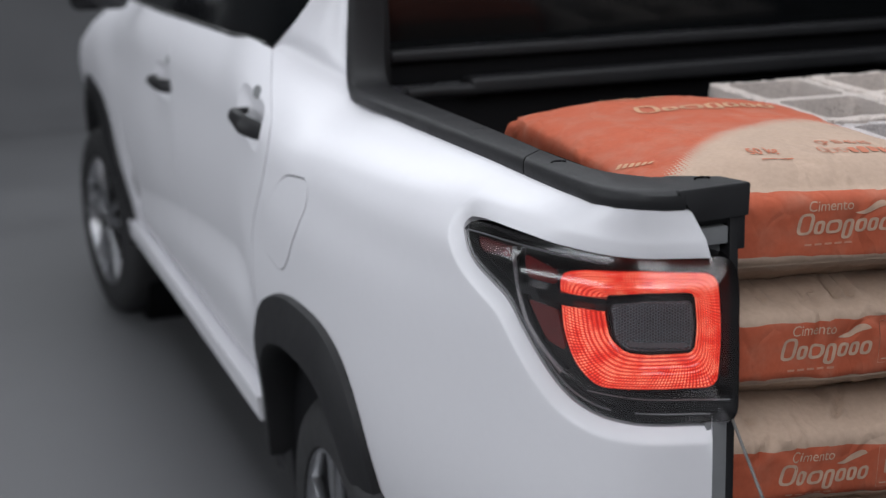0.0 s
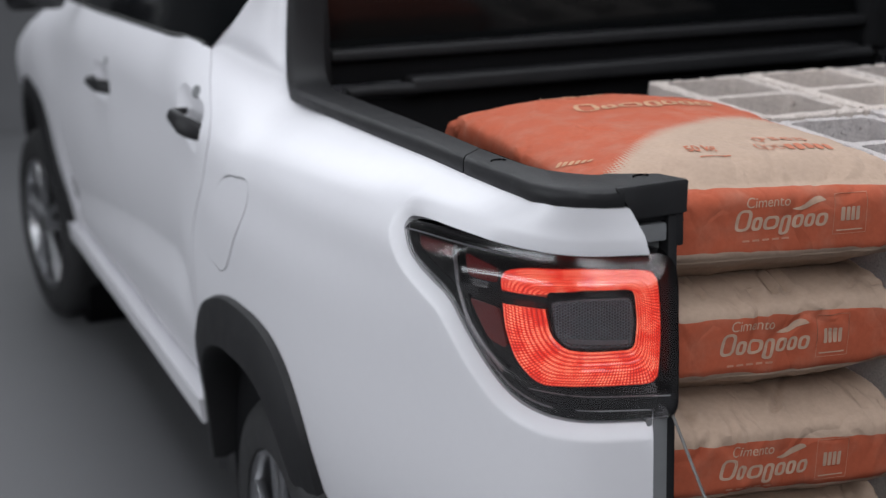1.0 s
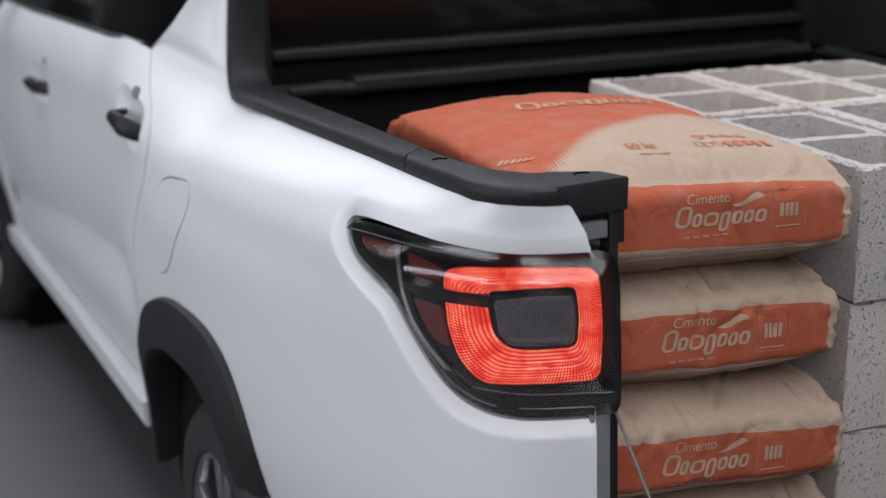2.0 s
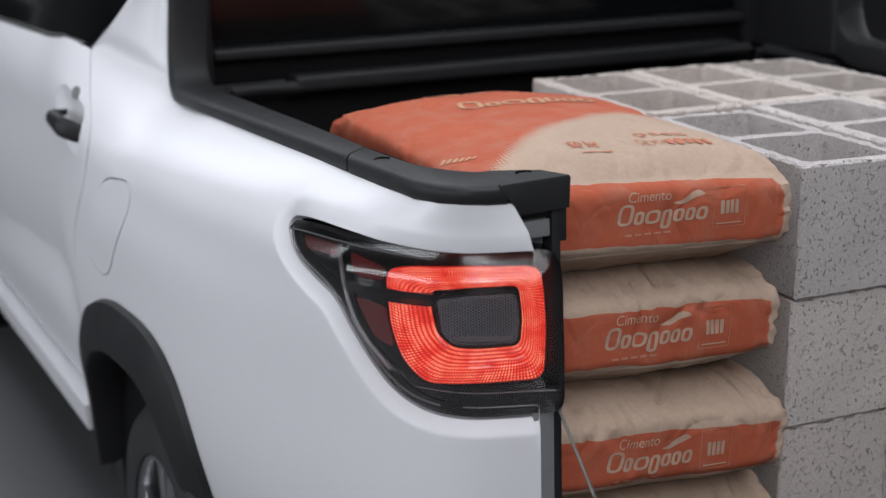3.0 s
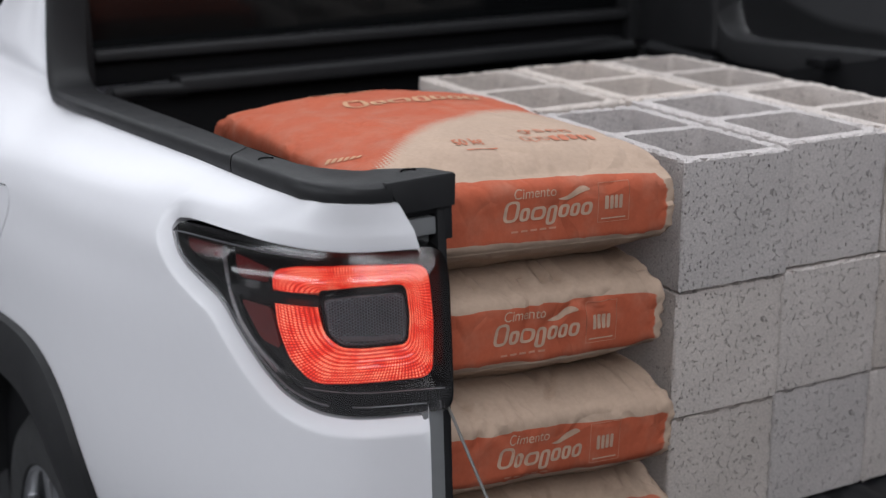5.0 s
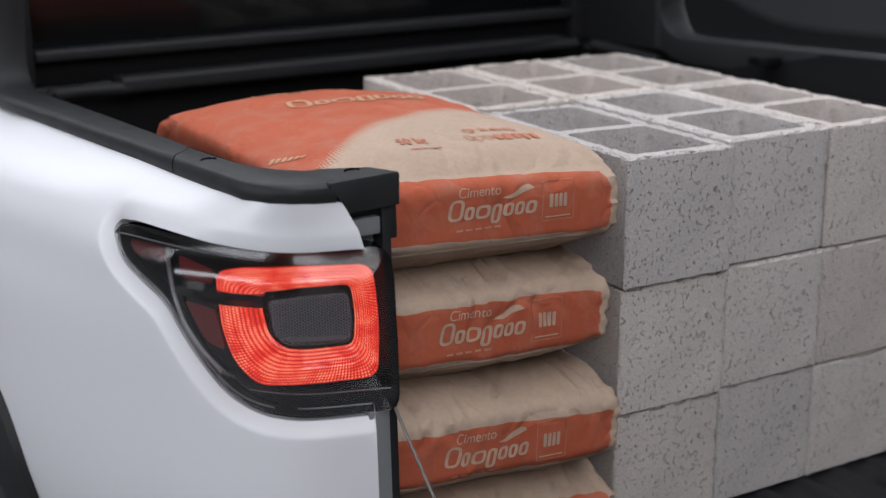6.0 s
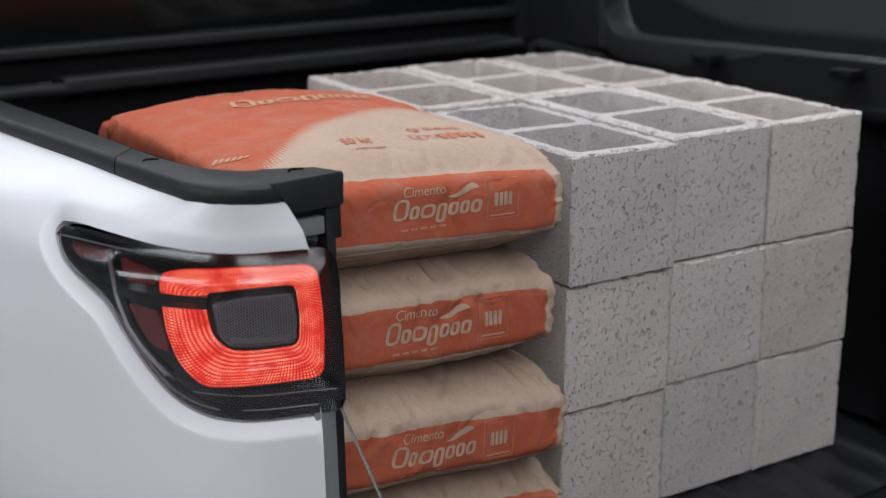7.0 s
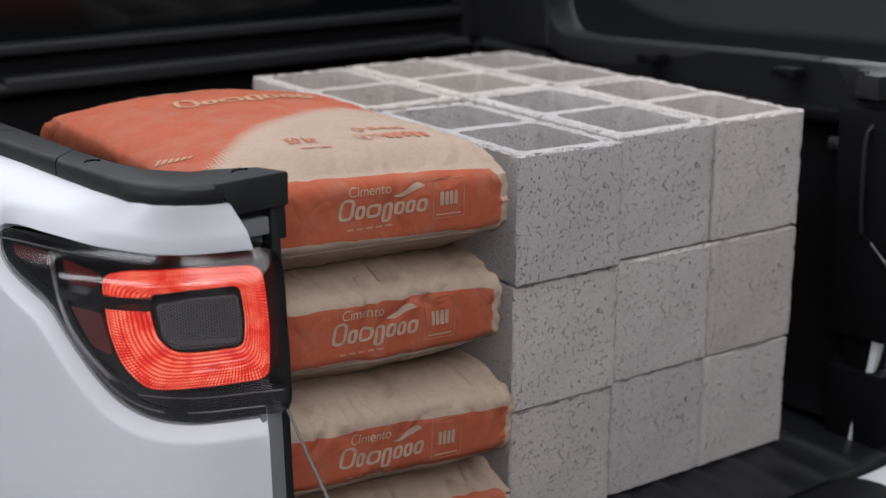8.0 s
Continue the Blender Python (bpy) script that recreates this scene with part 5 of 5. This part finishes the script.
def printed(name, bm, tree, at, face, mat, parent, turn=0.0, lift=.0008, tall=1.0):
    """Lays flat lettering on the sack: face 'front' looks along +y, 'top' along -z."""
    m = Matrix.Rotation(turn, 4, "Z")
    for _ in range(4):
        long = [e for e in bm.edges if e.calc_length() > (.006 if face == "front" else .0035)]
        if long:
            bmesh.ops.subdivide_edges(bm, edges=long, cuts=1)
            bmesh.ops.triangulate(bm, faces=bm.faces[:])
    for v in bm.verts:
        p = m @ Vector((v.co.x, v.co.y * tall, 0))
        if face == "front":
            src, way = Vector((at[0] + p.x, -.6, at[1] + p.y)), Vector((0, 1, 0))
        else:
            src, way = Vector((at[0] + p.x, at[1] + p.y, .6)), Vector((0, 0, -1))
        hit, nrm, _, _ = tree.ray_cast(src, way)
        if hit is None:
            hit = src + way * .3
        v.co = hit - way * (lift if face == "front" else lift * 1.6)
    return part(name, bm, mat, parent, smooth=False)


def ring_bm(rings, thick, lean=0.0):
    """Flat rounded frames (x0, y0, x1, y1) of one stroke's width."""
    bm = bmesh.new()
    for x0, y0, x1, y1 in rings:
        r = min(x1 - x0, y1 - y0) * .42
        loop = resample(rounded([(x0, y0), (x1, y0), (x1, y1), (x0, y1)], .001, r), 28, (x0, (y0 + y1) / 2))
        hole = resample(rounded([(x0 + thick, y0 + thick * .7), (x1 - thick, y0 + thick * .7), (x1 - thick, y1 - thick * .7), (x0 + thick, y1 - thick * .7)], .0008, r * .5), 28, (x0 + thick, (y0 + y1) / 2))
        a, b = [bm.verts.new((x, y, 0)) for x, y in loop], [bm.verts.new((x, y, 0)) for x, y in hole]
        for k in range(28):
            bm.faces.new((a[k], a[(k + 1) % 28], b[(k + 1) % 28], b[k]))
    bmesh.ops.triangulate(bm, faces=bm.faces[:])
    for v in bm.verts:
        v.co.x += v.co.y * lean
    return bm


def cement_sack(seed, bulge, band, taper, words, m, label, top_print):
    from mathutils.bvhtree import BVHTree
    bm = sack_mesh(seed, bulge, band, taper)
    tree = BVHTree.FromBMesh(bm)
    sack = part("cement_sack", bm, M_SACK, None)
    tagged(sack, label, "cement sack", "cement sacks on the bed")
    x, z = words[0], SH / 2 + .0095 + words[1]
    printed("lettering", text_bm("Cimento", .0180, .98, .12), tree, (x - .018, z + .0205), "front", M_PRINT_PALE, sack)
    # the brand's word as plain rounded frames of its height and rhythm
    word = [(-.068, -.011, -.046, .016), (-.044, -.011, -.030, .006), (-.028, -.011, -.006, .006), (-.004, -.019, .011, .006),
            (.013, -.011, .028, .006), (.030, -.011, .044, .006), (.046, -.011, .062, .006)]
    printed("brand_mark", ring_bm(word, .0048, .2), tree, (x + .005, z - .003), "front", M_PRINT_PALE, sack)
    printed("brand_swoosh", swoosh_bm(.046, .010), tree, (x + .040, z + .0150), "front", M_PRINT_PALE, sack)
    ex = .105 + x * .7
    printed("brand_emblem", bars_bm([(-.0135 + k * .0072, -.009, -.0083 + k * .0072, .009) for k in range(4)]), tree, (ex, z), "front", M_PRINT_PALE, sack)
    printed("emblem_frame", bars_bm([(-.024, -.026, -.0233, .026), (.0233, -.026, .024, .026), (-.0233, .0253, .0233, .026), (-.0233, -.026, .0233, -.0253)]), tree, (ex, z), "front", M_PRINT_FAINT, sack)
    printed("emblem_line", bars_bm([(-.019, -.0008, .019, .0008)]), tree, (ex, z - .021), "front", M_PRINT_PALE, sack)
    printed("small_print", bars_bm([(-.036 + k * .014, -.0013, -.026 + k * .014, .0013) for k in range(5)]), tree, (x - .016, z - .0265), "front", M_PRINT_FAINT, sack)
    # glued fold under the printed end
    strip = bmesh.new()
    top, low = [], []
    for k in range(40):
        x = -.205 + k * .41 / 39
        for row, zz in ((top, SH / 2 - .0285), (low, SH / 2 - .0312)):
            hit, _, _, _ = tree.ray_cast(Vector((x, -.6, zz + .0012 * noise.noise(Vector((x * 40, seed, 0))))), Vector((0, 1, 0)))
            row.append(strip.verts.new(hit + Vector((0, -.0008 if row is top else -.0022, 0))))
    for k in range(39):
        strip.faces.new((low[k], low[k + 1], top[k + 1], top[k]))
    part("glued_fold", strip, M_KRAFT, sack)
    if top_print:
        printed("lettering", text_bm("50 kg", .019, 1.0, 0, .0004), tree, (-.045, -.205), "top", M_PRINT_RED, sack, tall=1.5)
        printed("rule", bars_bm([(-.022, -.001, .022, .001)]), tree, (-.036, -.229), "top", M_PRINT_RED, sack)
        printed("lettering", text_bm("CP III 40 RS", .0165, 1.0, 0, .0003), tree, (.088, -.174), "top", M_PRINT_RED, sack, tall=1.5)
        printed("product_mark", ring_bm([(-.058 + k * .0145, -.007, -.0465 + k * .0145, .007) for k in range(3)], .0018), tree, (.092, -.206), "top", M_PRINT_RED, sack, tall=1.35)
        printed("product_mark", bars_bm([(-.0135 + k * .0143, -.007, -.0025 + k * .0143, .007) for k in range(5)]), tree, (.092, -.206), "top", M_PRINT_RED, sack, tall=1.35)
        big = [(a * 1.7, b * 1.9, c * 1.7, d * 1.9) for a, b, c, d in word]
        printed("brand_mark", ring_bm(big, .008, .2), tree, (.03, .10), "top", M_PRINT_TOP, sack)
        printed("lettering", text_bm("Cimento", .03), tree, (-.05, .20), "top", M_PRINT_TOP, sack)
        printed("side_mark", bars_bm([(-.024 + k * .009, -.005, -.018 + k * .009, .005) for k in range(6)]), tree, (-.198, -.155), "top", M_PRINT_TOP, sack, -.9)
    sack.matrix_world = m
    return sack


# from the bed up: base level, flattening, bulge, tilt, turn, shift, level of the print's edges (lower at either side, upper) and of its words
STACK = [(.0, .86, .006, .8, -2.5, (.004, .0), (-.44, -.44, .86, .86), .30, (0, 0)),
         (.1245, 1.08, .004, 3.6, -3.5, (-.002, -.004), (-.50, -.54, .56, .52), .14, (.004, -.004)),
         (.2835, 1.08, .002, 2.3, -3.0, (-.010, .004), (-.46, -.50, .66, .62), .12, (.013, .002)),
         (.4425, 1.0, .022, 1.6, -4.0, (.0, -.006), (-.24, -.47, .97, .87), .16, (.021, .012))]
for k, (level, squash, bulge, tilt, turn, (dx, dy), band, taper, words) in enumerate(STACK):
    place = pose(-.358 + dx, .12 + SL / 2 + dy, bed_z(.12 + SL / 2) + level, 2.4, tilt, turn) @ Matrix.Diagonal((1, 1, squash, 1))
    cement_sack(k + 1, bulge, band, taper, words, place, "brown and orange printed paper cement sack in a stack", k == 3)
